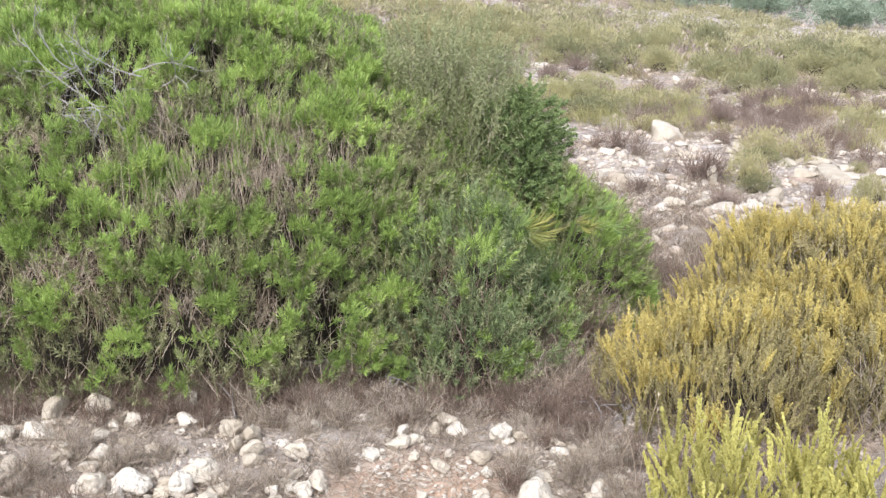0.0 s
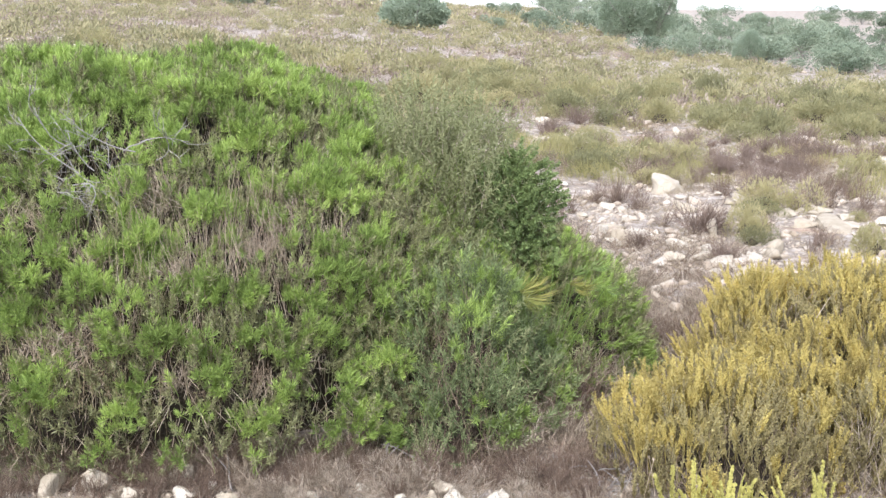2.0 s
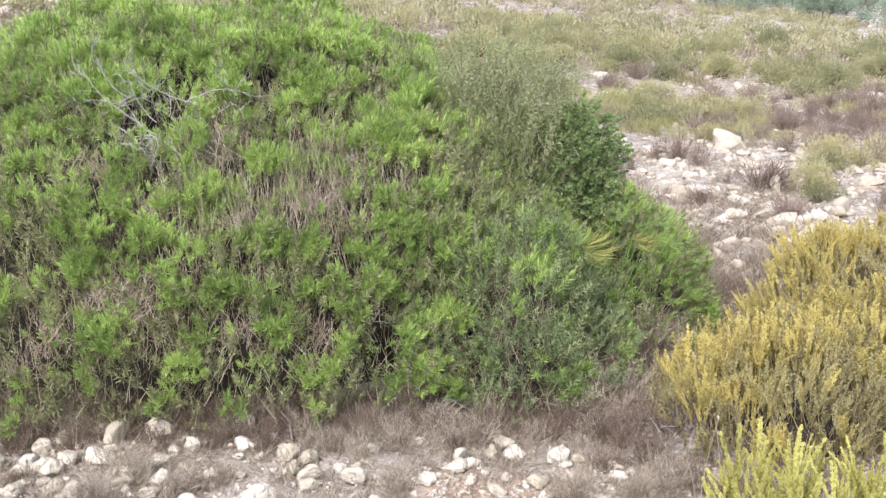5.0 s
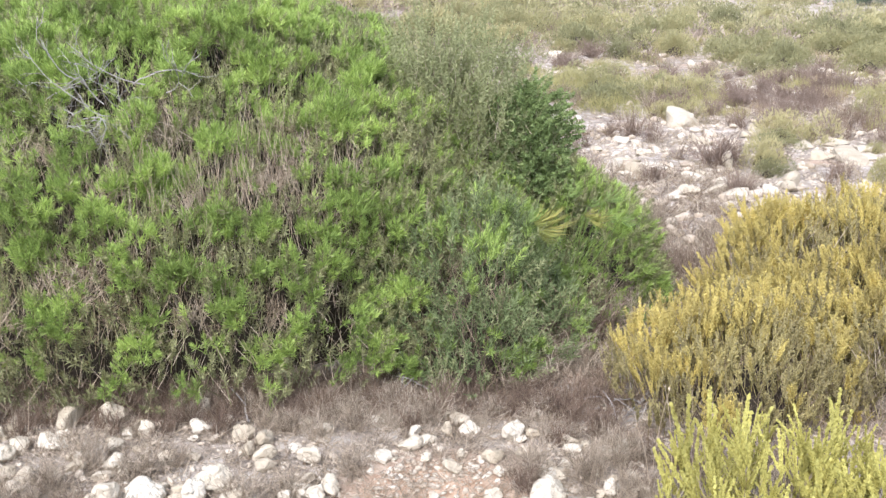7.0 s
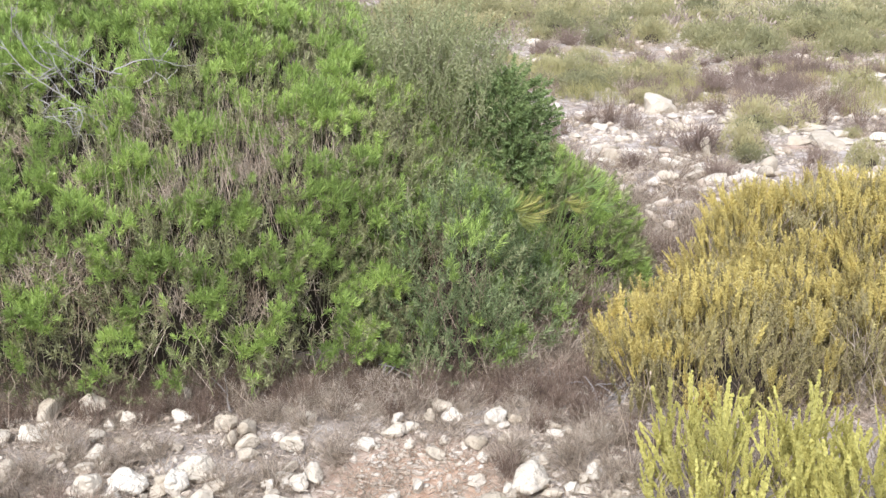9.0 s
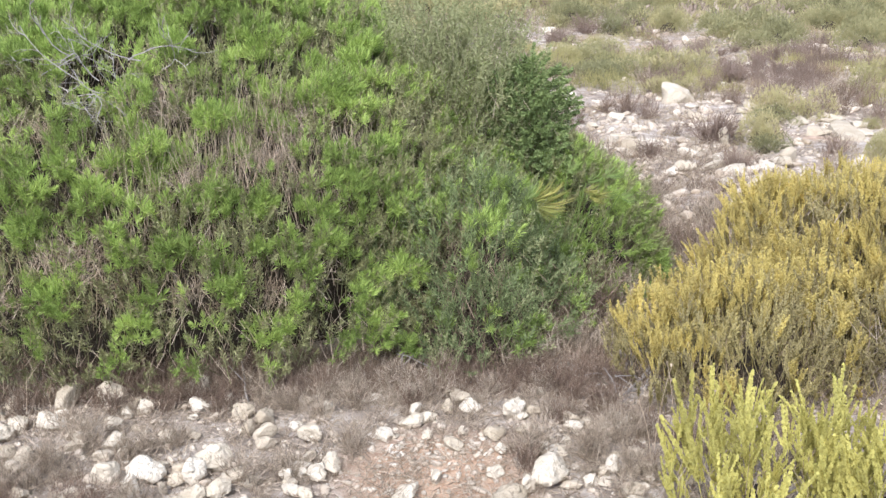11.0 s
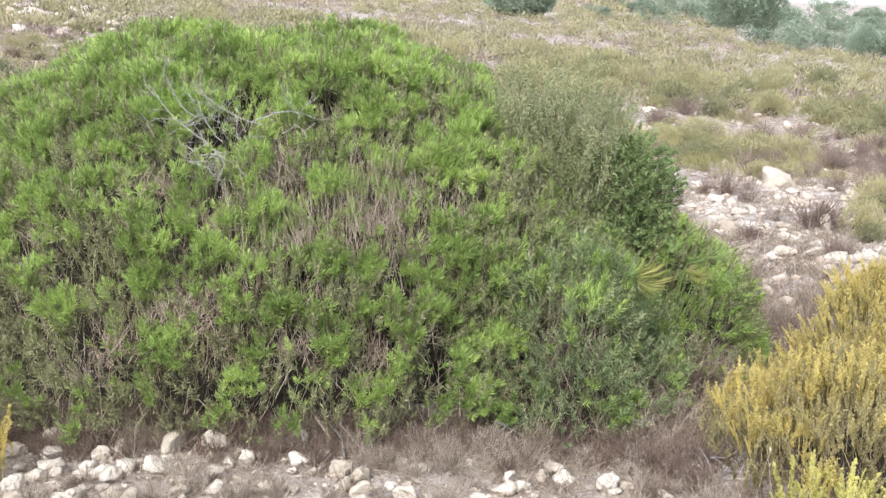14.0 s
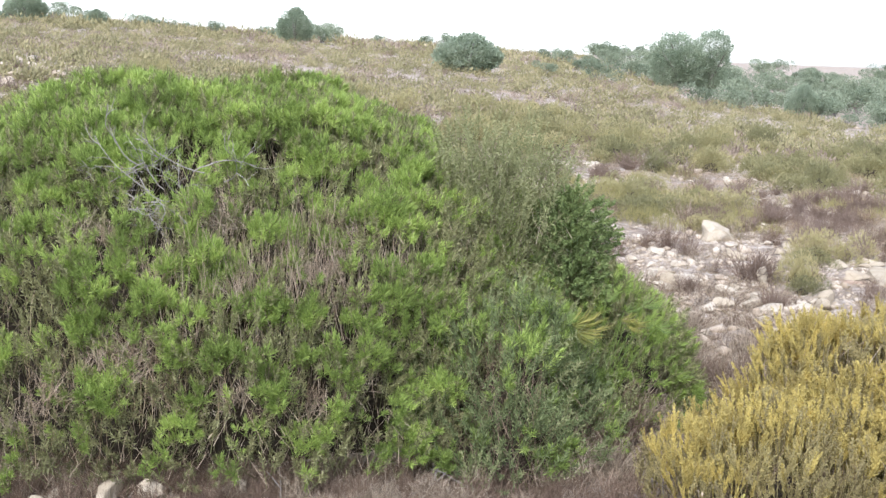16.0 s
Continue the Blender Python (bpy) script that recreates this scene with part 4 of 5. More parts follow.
for k in range(620):
    a, d = (r.uniform(0.16, 0.34), r.uniform(5.0, 7.6)) if k % 4 == 0 else (r.uniform(0.13, 0.46), r.uniform(5.4, 12.5))
    x, y = d * math.sin(a), d * math.cos(a)
    if noise.noise(Vector((x * 0.9, y * 0.6, 11.0))) < -0.1 or any(w > 0.12 and abs(x - sx) < 0.1 + w / 2 and (-0.5 if w < 0.3 else -1.6) < y - sy < 0.1 for sx, sy, w in SPOTS):
        continue
    places.append((x, y, float(soil(x, y))))
THIN = [twig_tuft(rng, 40, 0.23, 0.002, 2, 1.6) for _ in range(5)]
places = np.array(places)
for material, sel, label in ((M_TWIG, np.arange(len(places)) % 3 == 1, "grey dry heath growing among pale rocks"), (M_HEATH, np.arange(len(places)) % 3 == 2, "purplish dry heath growing among pale rocks"), (M_RUST, np.arange(len(places)) % 3 == 0, "brown dry heath growing among pale rocks")):
    spots = places[sel]
    v, f = clad(THIN, spots, np.array([0, 0, 1.0]) + r.normal(0, 0.08, spots.shape), r.uniform(0.45, 1.05, len(spots)), r)
    tagged(new("hillside_heath", mesh_of("hillside_heath", v, f, material)), label, "heath", kind="stuff")


r = np.random.default_rng(54)
n = 14000
x, y = r.uniform(-2.1, 1.9, n), r.uniform(2.2, 5.0, n)
a = r.uniform(0, 2 * math.pi, n)
p0 = np.stack([x, y, soil(x, y) + 0.004 + 0.02 * r.random(n)], axis=1)
p1 = p0 + np.stack([np.cos(a), np.sin(a), r.normal(0, 0.18, n)], axis=1) * r.uniform(0.012, 0.045, n)[:, None]
p1[:, 2] = np.maximum(p1[:, 2], soil(p1[:, 0], p1[:, 1]) + 0.002)
tagged(new("twig_litter", mesh_of("twig_litter", *tubes(np.stack([p0, (p0 + p1) / 2 + r.normal(0, 0.003, (n, 3)), p1], axis=1), np.full(n, 0.0021)), M_TWIG)), "fallen grey twig litter over the stony soil", "litter", kind="stuff")

MINI = []
for _ in range(5):
    w = unit(rng.normal(size=(11, 3)) * (1, 1, 0.4) + (0, 0, 0.8)) * rng.uniform(0.06, 0.15, (11, 1))
    c = rng.normal(size=(11, 3)) * (0.02, 0.02, 0)
    MINI.append(tubes(np.stack([c, c + w], axis=1), np.full(11, 0.0019)))


def low_cover(name, n, x, y, size, material, label):
    loc = np.stack([x, y, soil(x, y) - 0.003], axis=1)
    v, f = clad(MINI, loc, np.array([0, 0, 1.0]) + r.normal(0, 0.1, (n, 3)), size, r)
    tagged(new(name, mesh_of(name, v, f, material)), label, "dry grass", kind="stuff")


for n, material, label in ((1300, M_TWIG, "low grey-brown dry cover between the stones"), (600, M_STRAW, "straw-coloured dry grass between the stones")):
    a, d = r.uniform(0.08, 0.5, n), r.uniform(5.4, 16, n)
    low_cover("dry_cover", n, d * np.sin(a), d * np.cos(a), r.uniform(0.5, 1.1, n) * (0.5 + d / 22), material, label)
n = 2200
low_cover("dry_cover", n, r.uniform(-2.1, 1.8, n), r.uniform(2.3, 4.4, n), r.uniform(0.2, 0.5, n), M_TWIG, "short grey dead stems over the stony soil")
for n, material, label in ((800, M_TWIG, "grey dry stems over the soil beside the thicket"), (350, M_RUST, "brown dry stems over the soil beside the thicket")):
    low_cover("dry_cover", n, r.uniform(0.85, 2.4, n), r.uniform(4.6, 7.8, n), r.uniform(0.5, 1.1, n), material, label)
n = 600
low_cover("dry_cover", n, r.uniform(-1.9, 0.7, n), r.uniform(2.6, 3.6, n), r.uniform(0.3, 0.75, n), M_TWIG, "grey dead stems standing between the stones")
# Rusty dead stems, laid thickly to darken the foot where the overhang shades it.
n = 1100
low_cover("dry_cover", n, r.uniform(-2.1, 0.5, n), r.uniform(3.58, 4.0, n), r.uniform(0.4, 0.9, n), M_RUST, "rusty dead stems that also darken the thicket's shaded foot")
n = 900
low_cover("dry_cover", n, r.normal(0, 2.6, n), r.normal(0.0, 1.9, n), r.uniform(0.3, 0.9, n), M_TWIG, "thin scattered dead stems over bare soil")

for x, y, turn, ln in ((-0.56, 3.56, 100, 0.16), (0.85, 4.45, 15, 0.2), (0.95, 4.9, 170, 0.16), (-0.1, 3.66, 40, 0.2), (0.12, 3.72, 150, 0.18)):
    q = np.zeros((1, 5, 3))
    q[0, :, 0] = np.linspace(0, ln, 5)
    q[0, :, 1:] = r.normal(0, 0.008, (5, 2)) + (0, 0.02)
    q[0, :, 2] = np.abs(q[0, :, 2]) + np.linspace(0.005, 0.07, 5)
    b = np.stack([q[:, 2], q[:, 2] + (0.03, 0.03, 0.03), q[:, 2] + (0.07, 0.05, 0.04)], axis=1)
    ob = thing("stick", (x, y, 0), "thin bleached forked dead stick on the ground", "stick", "fallen sticks", "", mesh_of("stick", *join([tubes(q, [0.0045], 0.4, 5), tubes(b, [0.003], 0.4, 5)]), M_BARK))
    ob.rotation_euler = (0, 0, radians(turn))

r = np.random.default_rng(55)
for x, y, tall, lean in ((0.80, 3.05, 0.34, -0.12), (0.76, 3.12, 0.30, 0.10), (0.84, 2.98, 0.28, 0.16), (0.72, 3.00, 0.24, -0.2), (0.90, 3.08, 0.26, 0.05)):
    h = np.linspace(0, 1, 7)
    q = np.stack([lean * tall * h * h, -0.15 * tall * h, tall * h], axis=1)[None]
    ear = leaves(q[0, -2:].repeat(5, axis=0), np.array([lean, 0, 1.0]) + r.normal(0, 0.3, (10, 3)), 0.014, 0.004, r)
    thing("grass_stalk", (x, y, float(soil(x, y)) - 0.004), "tall thin pale dry grass stalk on littered soil", "grass", "dry grass stalks", "", mesh_of("grass_stalk", *join([tubes(q, [0.0013], 0.6, 5), ear]), M_STALK))

weed = thing("mullein_weed", (0.13, 3.72, 0), "pale grey-green soft-leaved weed at the thicket's foot", "weed")
for k in range(9):
    leaf = part("weed_shoot", mesh_of("weed_shoot", *sprig(r, 26, 0.13, 0.014, 0.005, (25, 75)), M_OLIVE), weed)
    leaf.matrix_basis = pose(r.normal(0, 0.03), r.normal(0, 0.03), r.uniform(0.0, 0.05), r.normal(0, 18), r.normal(0, 18), 0)
copy_thing(weed, pose(0.36, 3.86, 0, 0, 0, 130))


# ---- hillside scrub ----
def scrub_shape(r, count=1000, leaf=0.045, width=0.014, flat=0.75, upright=0.7, stems=14):
    d = unit(r.normal(size=(count, 3)))
    d[:, 2] = np.abs(d[:, 2])
    rad = 0.5 * (0.55 + 0.45 * r.random(count)) * (1 + 0.25 * np.sin(d[:, 0] * 7 + r.uniform(0, 6)) * np.cos(d[:, 1] * 6))
    p = d * rad[:, None] * (1, 1, flat)
    way = d * (1 - upright) + np.array([0, 0, upright]) + r.normal(0, 0.25, (count, 3))
    lv = leaves(p, way, leaf * r.uniform(0.7, 1.4, count), width, r)
    return join([lv, twig_tuft(r, stems, 0.42, 0.004, 1)]) if stems else lv


def lobed(r, count, leaf, width):
    """Upright shoots over several rounded lobes."""
    ps, ws = [], []
    for k in range(7):
        c = np.array([r.normal(0, 0.17), r.normal(0, 0.17), 0.0]) * (k > 0)
        size, tall = (0.30, 0.40) if k == 0 else (r.uniform(0.13, 0.22), r.uniform(0.22, 0.42))
        d = unit(r.normal(size=(count // 7, 3)))
        d[:, 2] = np.abs(d[:, 2])
        ps.append(c + d * (size, size, tall) * r.uniform(0.82, 1.04, (len(d), 1)))
        ws.append(d * 0.5 + (0, 0, 0.5) + r.normal(0, 0.25, d.shape))
    return leaves(np.concatenate(ps), np.concatenate(ws), leaf * r.uniform(0.7, 1.5, (count // 7) * 7), width, r)


def lump(r):
    bm = bmesh.new()
    bmesh.ops.create_icosphere(bm, subdivisions=2, radius=1.0)
    off = r.uniform(0, 50)
    for v in bm.verts:
        v.co = Vector((v.co.x * 0.27, v.co.y * 0.27, v.co.z * 0.33)) * (1 + 0.35 * noise.noise(v.co * 1.8 + Vector((off, 0, 0))))
    v, f = np.array([tuple(p.co) for p in bm.verts]), np.array([[q.index for q in p.verts] for p in bm.faces])
    bm.free()
    return v, f


SCRUB = [mesh_of("shoot_crown", *lobed(rng, 3150, 0.038, 0.0095), M_SCRUB) for _ in range(6)]
# Plain dark lumps put in as the shade between a scrub bush's shoots.
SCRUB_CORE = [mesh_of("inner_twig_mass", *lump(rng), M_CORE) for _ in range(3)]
GRASSY = [mesh_of("crown", *scrub_shape(rng, 420, 0.13, 0.008, 0.5, 0.85, 0), M_STRAW) for _ in range(3)]
YELLOW_GRASS = [mesh_of("crown", *scrub_shape(rng, 420, 0.13, 0.008, 0.5, 0.85, 0), M_GRASS) for _ in range(3)]


def shoot_bush(r, count, length, width):
    """A low bush of slender upright shoots over a few rounded lobes."""
    ps, ws = [], []
    for k in range(4):
        c = np.array([r.normal(0, 0.2), r.normal(0, 0.2), 0.0]) * (k > 0)
        size = 0.3 if k == 0 else r.uniform(0.14, 0.24)
        d = unit(r.normal(size=(count // 4, 3)))
        d[:, 2] = np.abs(d[:, 2])
        ps.append(c + d * (size, size, size * 1.05) * r.uniform(0.45, 1.0, (len(d), 1)))
        ws.append(d * 0.8 + (0, 0, 0.25) + r.normal(0, 0.35, d.shape))
    n = (count // 4) * 4
    return leaves(np.concatenate(ps), np.concatenate(ws), length * r.uniform(0.6, 1.4, n), width * r.uniform(0.7, 1.3, n), r)


FARSCRUB = [shoot_bush(rng, 132, 0.082, 0.024) for _ in range(6)]
COARSE = [shoot_bush(rng, 60, 0.15, 0.045) for _ in range(6)]


def bush(meshes, x, y, w, h, label, name="scrub_bush", group="hillside scrub", category="bush"):
    if meshes is SCRUB:
        root = thing(name, (x, y, float(soil(x, y)) - 0.02), label, category, group)
        part("shoot_crown", meshes[r.integers(0, len(meshes))], root).matrix_basis = pose(0, 0, 0, 0, 0, r.uniform(0, 360)) @ Matrix.Diagonal((w * 1.3, w * 1.3, h * 1.1, 1))
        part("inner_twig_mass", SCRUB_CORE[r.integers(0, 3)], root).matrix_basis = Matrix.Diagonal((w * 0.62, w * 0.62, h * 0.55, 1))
        return root
    root = thing(name, (x, y, float(soil(x, y)) - 0.02), label, category, group)
    m, k = pose(0, 0, 0, 0, 0, r.uniform(0, 360)) @ Matrix.Diagonal((w, w, h, 1)), r.integers(0, 3)
    part("crown", meshes[k], root, kind="stuff").matrix_basis = m
    return root


r = np.random.default_rng(53)
for x, y, w, h in ((3.03, 8.83, 0.6, 0.65), (2.57, 7.76, 0.42, 0.65), (2.44, 11.2, 0.9, 0.6), (2.12, 12.1, 0.7, 0.55), (4.27, 13.3, 0.7, 0.6), (4.48, 10.3, 0.55, 0.6), (3.25, 7.1, 0.4, 0.55), (1.9, 10.7, 0.7, 0.5), (2.9, 11.6, 0.6, 0.5), (6.2, 15.9, 0.8, 0.8)):
    bush(SCRUB, x, y, w, h, "olive-yellow low scrub bush among pale stones")
for k in range(11):
    w = r.uniform(0.35, 0.65)
    bush(SCRUB, 2.35 + r.normal(0, 0.42), 11.3 + r.normal(0, 0.45), w, w * r.uniform(0.85, 1.2), "yellow-green low scrub bush on the hillside")
for k in range(36):
    x, y = 2.2 + r.normal(0, 0.55), 11.2 + r.normal(0, 0.8)
    bush(YELLOW_GRASS, x, y, r.uniform(0.3, 0.5), r.uniform(0.35, 0.6), "yellowish dry grass tuft on the hillside", "grass_tuft", "hillside grass", "grass")
for x, y, s_ in ((2.48, 14.7, 0.8), (3.24, 14.7, 0.7), (3.33, 11.1, 0.55), (3.7, 11.4, 0.6), (4.1, 11.0, 0.5), (3.0, 15.0, 0.7), (4.4, 12.0, 0.6), (4.9, 9.6, 0.4), (3.5, 10.2, 0.35), (4.0, 9.4, 0.3)):
    heath(PURPLE, x, y, s_, "purplish brown leafless heath bush", "heath_bush", "hillside heath bushes")
for x, y, s_ in ((2.25, 7.85, 0.75), (2.36, 7.95, 0.6), (3.40, 10.0, 0.55), (3.58, 10.05, 0.55), (3.20, 10.52, 0.6), (3.43, 12.55, 0.7), (4.50, 12.6, 0.55), (4.68, 12.7, 0.5), (4.42, 11.4, 0.75), (4.62, 11.5, 0.7)):
    heath(PURPLE, x, y, s_, "brown leafless heath bush among pale rocks", "heath_bush", "hillside heath bushes")
for x, y, s_ in ((5.47, 12.8, 0.45), (2.18, 7.02, 0.5), (1.72, 7.44, 0.45), (2.02, 8.85, 0.4), (3.85, 11.2, 0.5), (3.9, 12.0, 0.5), (2.85, 10.1, 0.45), (5.0, 11.6, 0.5), (3.05, 12.9, 0.6), (2.75, 8.0, 0.4), (4.0, 10.6, 0.5), (5.2, 13.6, 0.6), (4.2, 12.2, 0.45), (3.0, 7.4, 0.4)):
    heath(PURPLE, x, y, s_, "low brown leafless heath bush among pale rocks", "heath_bush", "hillside heath bushes")
for x, y, w, h in ((2.93, 8.57, 0.5, 0.34), (2.52, 7.5, 0.3, 0.34), (4.51, 14.1, 0.6, 0.4), (4.58, 16.3, 0.5, 0.6), (6.29, 14.0, 0.6, 0.5), (6.81, 16.1, 0.6, 0.5), (4.15, 9.95, 0.4, 0.32), (4.63, 10.3, 0.45, 0.4), (3.62, 8.28, 0.22, 0.26), (6.58, 17.7, 0.6, 0.4)):
    bush(SCRUB, x, y, w, h, "olive-green rounded scrub bush among pale stones")
for k in range(34):
    a, d = r.uniform(-0.52, -0.16), r.uniform(9.5, 17)
    w = r.uniform(0.4, 0.9)
    bush(SCRUB, d * math.sin(a), d * math.cos(a), w, w * r.uniform(0.8, 1.2), "low olive-yellow scrub bush on the slope")
count = 0
while count < 150:
    a, d = (r.uniform(0.05, 0.5), r.uniform(15, 23)) if count % 2 else (r.uniform(-0.5, 0.55), r.uniform(11.5, 26))
    x, y = d * math.sin(a), d * math.cos(a)
    q = noise.noise(Vector((x * 0.22, y * 0.16, 2.0)))
    if a > 0.05 and d < 15 and q < 0.25:
        continue
    if q < -0.15 and (a < 0.05 or d < 14):
        continue
    count += 1
    w = r.uniform(0.4, 1.0)
    bush(SCRUB, x, y, w, w * r.uniform(0.8, 1.25), "low olive-yellow scrub bush on the hillside")
for k in range(64):
    a, d = r.uniform(0.06, 0.48), r.uniform(9.5, 21)
    bush(GRASSY if k % 2 else YELLOW_GRASS, d * math.sin(a), d * math.cos(a), r.uniform(0.3, 0.6), r.uniform(0.35, 0.7), "straw-coloured dry grass tuft among scrub", "grass_tuft", "hillside grass", "grass")
count = 0
while count < 280:
    a, d = r.uniform(-0.55, 0.5), r.uniform(10.5, 24)
    x, y = d * math.sin(a), d * math.cos(a)
    if noise.noise(Vector((x * 0.22, y * 0.16, 2.0))) > 0.12:
        continue
    count += 1
    heath(PURPLE, x, y, r.uniform(0.3, 0.6), "purplish brown leafless heath bush", "heath_bush", "hillside heath bushes")


def brink(a):
    """How far the scrub reaches in each direction before the ground falls to the wooded valley."""
    return np.interp(a, [0.10, 0.147, 0.22, 0.345, 0.5], [200, 78, 49, 31, 26])


def far_stuff(name, n, near_d, far_d, a0, a1, material, size, label, seed, low, high, shapes):
    q = np.random.default_rng(seed)
    a, d = q.uniform(a0, a1, n), near_d + (far_d - near_d) * q.random(n) ** 1.25
    x, y = d * np.sin(a), d * np.cos(a)
    k = value_noise(x, y, 0 * x, 0.09, seed) + 0.5 * value_noise(x, y, 0 * x, 0.3, seed)
    ok = (k > low) & (k < high) & (d < brink(a))
    x, y, d = x[ok], y[ok], d[ok]
    loc = np.stack([x, y, soil(x, y) - 0.02], axis=1)
    s1 = size * (0.5 + 1.2 * q.random(len(x)) ** 2)
    v, f = clad(shapes, loc, np.array([0, 0, 1.0]) + q.normal(0, 0.06, (len(x), 3)), s1, q)
    tagged(new(name, mesh_of(name, v, f, material)), label, "scrub", kind="stuff")


far_stuff("far_scrub", 3500, 20, 52, -0.55, 0.5, M_SCRUB_HAZED, 0.8, "olive-yellow scrub covering the hillside", 61, -0.5, 9, FARSCRUB)
far_stuff("far_scrub", 3000, 50, 125, -0.55, 0.5, M_SCRUB_HAZED, 1.0, "olive-yellow scrub covering the far hillside", 65, -0.3, 9, COARSE)
far_stuff("far_heath", 1900, 18, 52, -0.55, 0.4, M_HEATH_HAZED, 0.65, "brown heath covering the hillside", 62, -9, 0.2, FARSCRUB)
far_stuff("low_heath", 800, 10.5, 24, -0.55, 0.12, M_HEATH_HAZED, 0.42, "low brown heath over the stony slope", 67, -9, 0.3, FARSCRUB)
far_stuff("low_scrub", 600, 11, 25, -0.55, 0.5, M_SCRUB_HAZED, 0.5, "low olive-yellow scrub over the stony slope", 68, -0.1, 9, FARSCRUB)
far_stuff("far_heath", 1500, 50, 110, -0.55, 0.4, M_HEATH_HAZED, 0.9, "brown heath covering the far hillside", 66, -9, 0.1, COARSE)


# ---- far trees ----
def tree(x, y, width, height, lobes, label, seed, trunk=0.3, name="pine_tree"):
    q = np.random.default_rng(seed)
    z = float(soil(x, y))
    root = thing(name, (x, y, z), label, "tree", "far trees")
    limbs = []
    for k in range(7):
        e = np.array([q.normal(0, width * 0.22), q.normal(0, width * 0.2), height * q.uniform(0.5, 0.85)])
        limbs.append([(0, 0, -0.1), (e[0] * 0.15, e[1] * 0.15, height * trunk), (e[0] * 0.6, e[1] * 0.6, e[2] * 0.75), e])
    part("trunk", mesh_of("trunk", *tubes(np.array(limbs), np.full(7, width * 0.035), 0.2, 6), M_BARK), root)
    ps, ws = [], []
    for lx, lz, lw, lh in lobes:
        n = int(7000 * lw)
        d = unit(q.normal(size=(n, 3)))
        rad = (0.62 + 0.38 * q.random(n)) * (1 + 0.13 * np.sin(d[:, 0] * 9 + lx * 3) * np.cos(d[:, 2] * 8) + 0.10 * value_noise(d[:, 0], d[:, 1], d[:, 2], 4.0, seed))
        ps.append(d * rad[:, None] * (lw * width * 0.5, lw * width * 0.45, lh * height * 0.5) + (lx * width, 0, lz * height))
        ws.append(d + (0, 0, 0.4))
    p, w = np.concatenate(ps), np.concatenate(ws)
    v, f = leaves(p, w + q.normal(0, 0.4, p.shape), width * 0.036 * q.uniform(0.7, 1.3, len(p)), width * 0.02, q)
    part("crown", mesh_of("crown", v, f, M_PINE_HAZED), root)
    return root


ROUND = ((0.0, 0.45, 0.95, 0.85), (-0.28, 0.35, 0.5, 0.6), (0.28, 0.38, 0.5, 0.65), (0.05, 0.7, 0.5, 0.5))
tree(0.62, 35.5, 2.1, 1.28, ROUND, "rounded dark green bush-like pine on the hillside", 71, 0.1)
tree(11.2, 53.8, 2.7, 2.95, ((-0.05, 0.55, 0.95, 0.8), (-0.2, 0.35, 0.7, 0.6), (0.15, 0.4, 0.7, 0.7)), "tall green pine with a broad crown", 72)
tree(12.9, 54.2, 1.9, 3.1, ((0.0, 0.72, 0.95, 0.55), (0.1, 0.4, 0.8, 0.7), (-0.1, 0.25, 0.8, 0.5)), "tall green pine beside its twin", 73)
tree(-7.2, 52.0, 1.65, 1.75, ROUND, "dark green lone pine near the crest", 74, 0.15)
tree(-20.5, 54.0, 2.0, 1.5, ROUND, "dark green pine on the crest", 75, 0.15)
tree(-19.0, 60.0, 1.1, 0.9, ROUND, "small green pine on the crest", 76, 0.15)
tree(10.7, 33.3, 1.0, 1.1, ROUND, "bright green young pine in the valley", 77, 0.15)

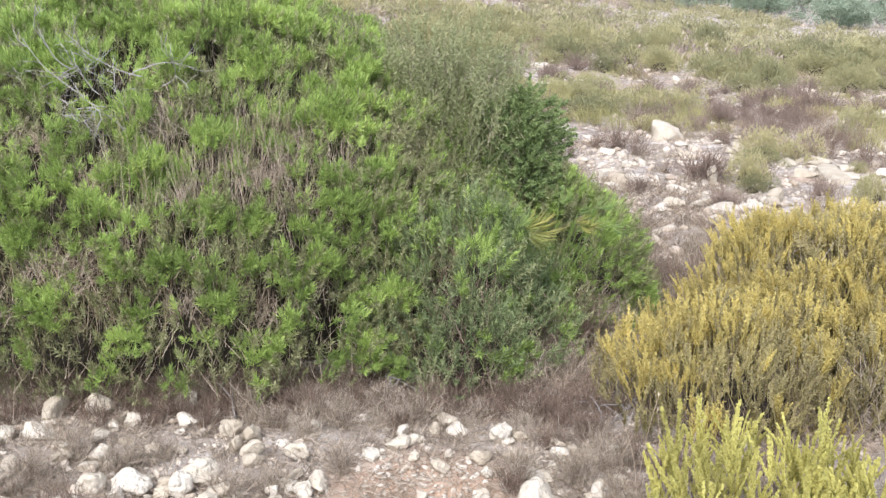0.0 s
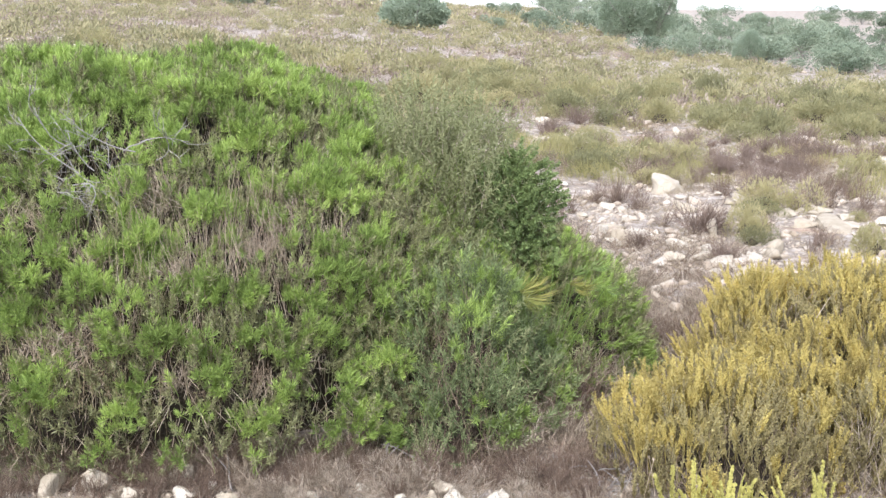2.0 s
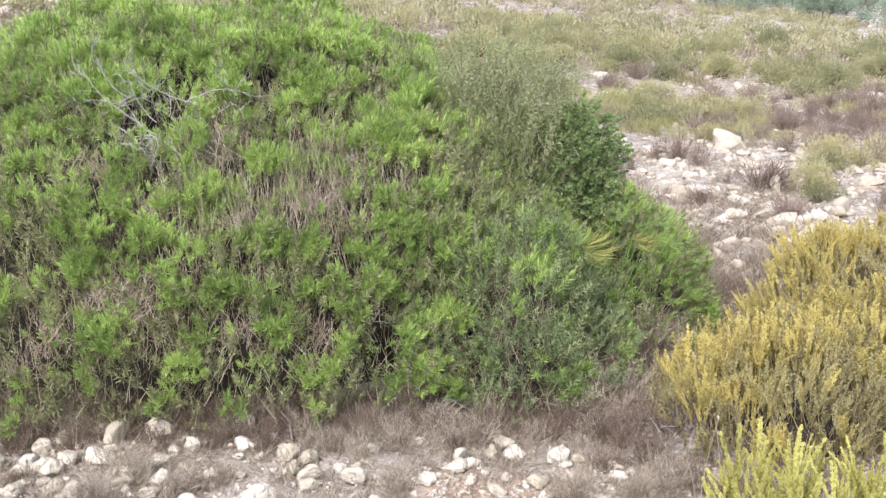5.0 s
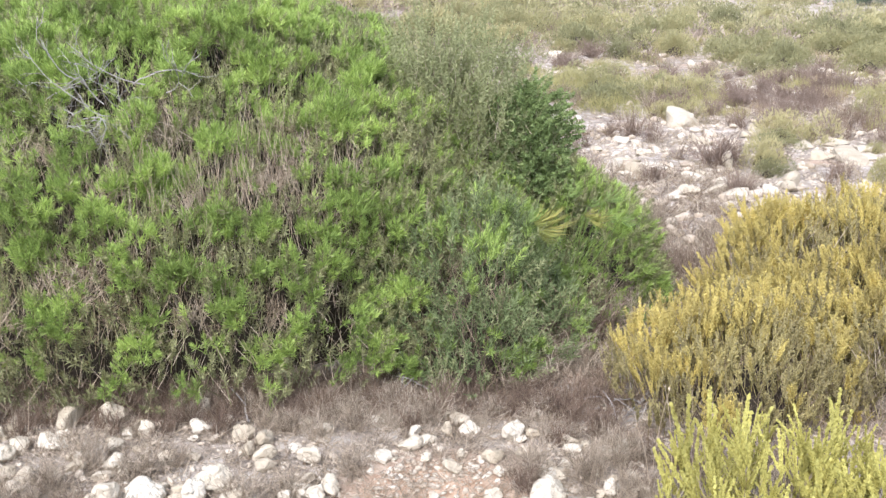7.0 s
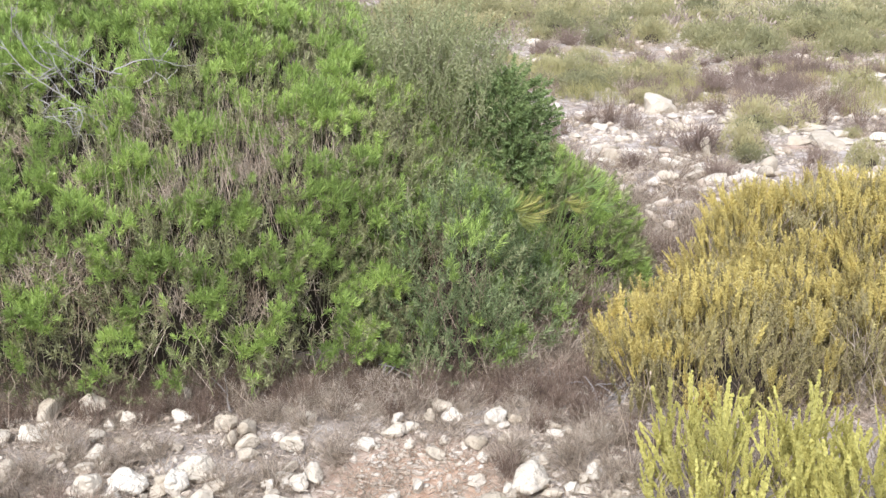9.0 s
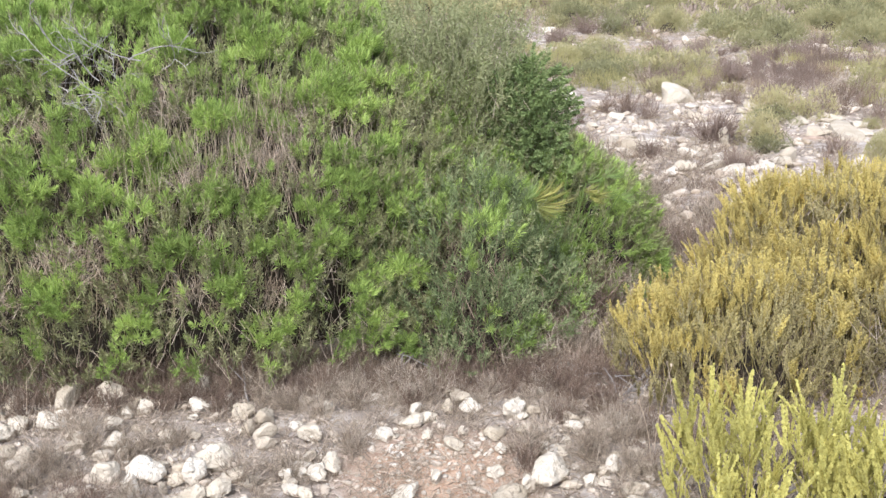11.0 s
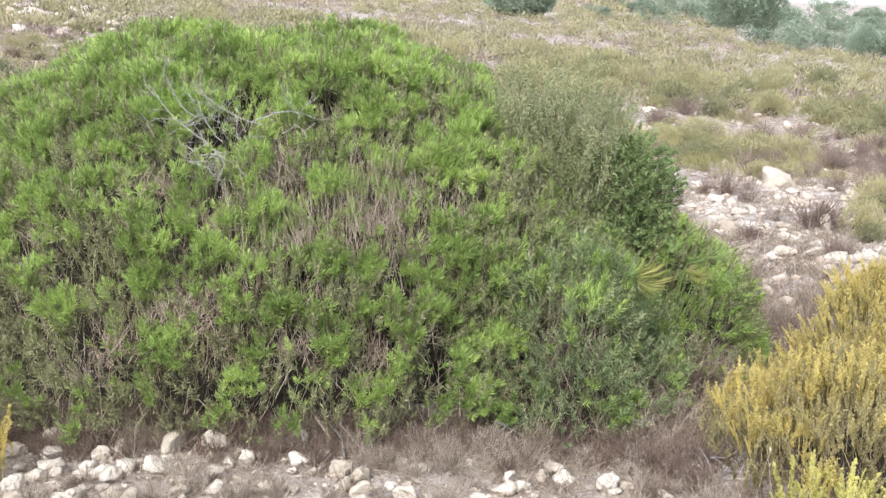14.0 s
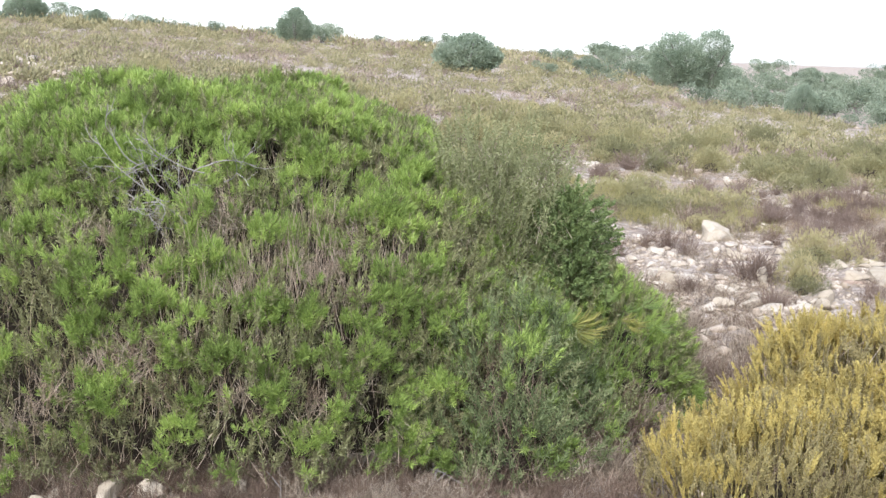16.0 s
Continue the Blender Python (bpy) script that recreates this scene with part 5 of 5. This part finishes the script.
def crown_mesh(seed, count):
    """A rounded uneven crown of small leaves, one metre wide."""
    q = np.random.default_rng(seed)
    ps, ws = [], []
    for k in range(6):
        c = np.array([q.normal(0, 0.2), q.normal(0, 0.2), q.uniform(0.12, 0.34)]) * (k > 0)
        d = unit(q.normal(size=(count // 6, 3)))
        size = 0.36 if k == 0 else q.uniform(0.15, 0.26)
        ps.append(c + (0, 0, 0.18) + d * (0.5 + 0.5 * q.random((len(d), 1)) ** 0.6) * size * (1, 1, 0.85))
        ws.append(d + (0, 0, 0.3))
    p, w = np.concatenate(ps), np.concatenate(ws)
    keep = p[:, 2] > -0.05
    p, w = p[keep], w[keep]
    return mesh_of("crown", *leaves(p, w + q.normal(0, 0.4, p.shape), 0.045 * q.uniform(0.7, 1.4, len(p)), 0.024, q), M_FARGREEN_HAZED)


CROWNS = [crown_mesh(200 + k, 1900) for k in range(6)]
FORK = mesh_of("stems", *tubes(np.array([[(0, 0, -0.05), (0.02 * k - 0.05, 0.01 * k, 0.1), (0.08 * k - 0.2, 0.05 * k - 0.1, 0.3)] for k in range(6)]), np.full(6, 0.02), 0.3, 5), M_BARK)


def far_bush(x, y, w, h, label, name, group):
    root = thing(name, (x, y, float(soil(x, y)) - 0.03), label, "bush", group)
    part("stem", FORK, root).matrix_basis = Matrix.Diagonal((w, w, h * 1.6, 1))
    part("crown", CROWNS[q.integers(0, 6)], root).matrix_basis = pose(0, 0, 0, 0, 0, q.uniform(0, 360)) @ Matrix.Diagonal((w, w, h * 1.6, 1))


q = np.random.default_rng(81)
for k in range(230):
    a = q.uniform(0.13, 0.5)
    d = brink(a) * q.uniform(1.0, 1.1) + 80 * q.random() ** 1.5
    if noise.noise(Vector((a * 14, d * 0.06, 4.0))) < -0.25:
        continue
    w = q.uniform(0.7, 2.0) * (0.7 + d / 130)
    far_bush(d * math.sin(a), d * math.cos(a), w, w * q.uniform(0.42, 0.62), "rounded grey-green bush in the shallow valley", "valley_bush", "valley bushes")
for k in range(52):
    a, d = q.uniform(-0.45, 0.15), q.uniform(55, 95)
    w = q.uniform(0.6, 2.0)
    far_bush(d * math.sin(a), d * math.cos(a), w, w * q.uniform(0.4, 0.65), "green bush near the skyline", "skyline_bush", "skyline bushes")
for x, y, w, h in ((8.9, 38.5, 1.6, 0.75), (9.9, 37.0, 1.4, 0.7), (11.6, 29.5, 0.9, 0.5), (3.9, 44.0, 1.0, 0.6), (6.3, 46.0, 1.7, 0.9)):
    far_bush(x, y, w, h, "dark green rounded bush on the slope", "valley_bush", "valley bushes")
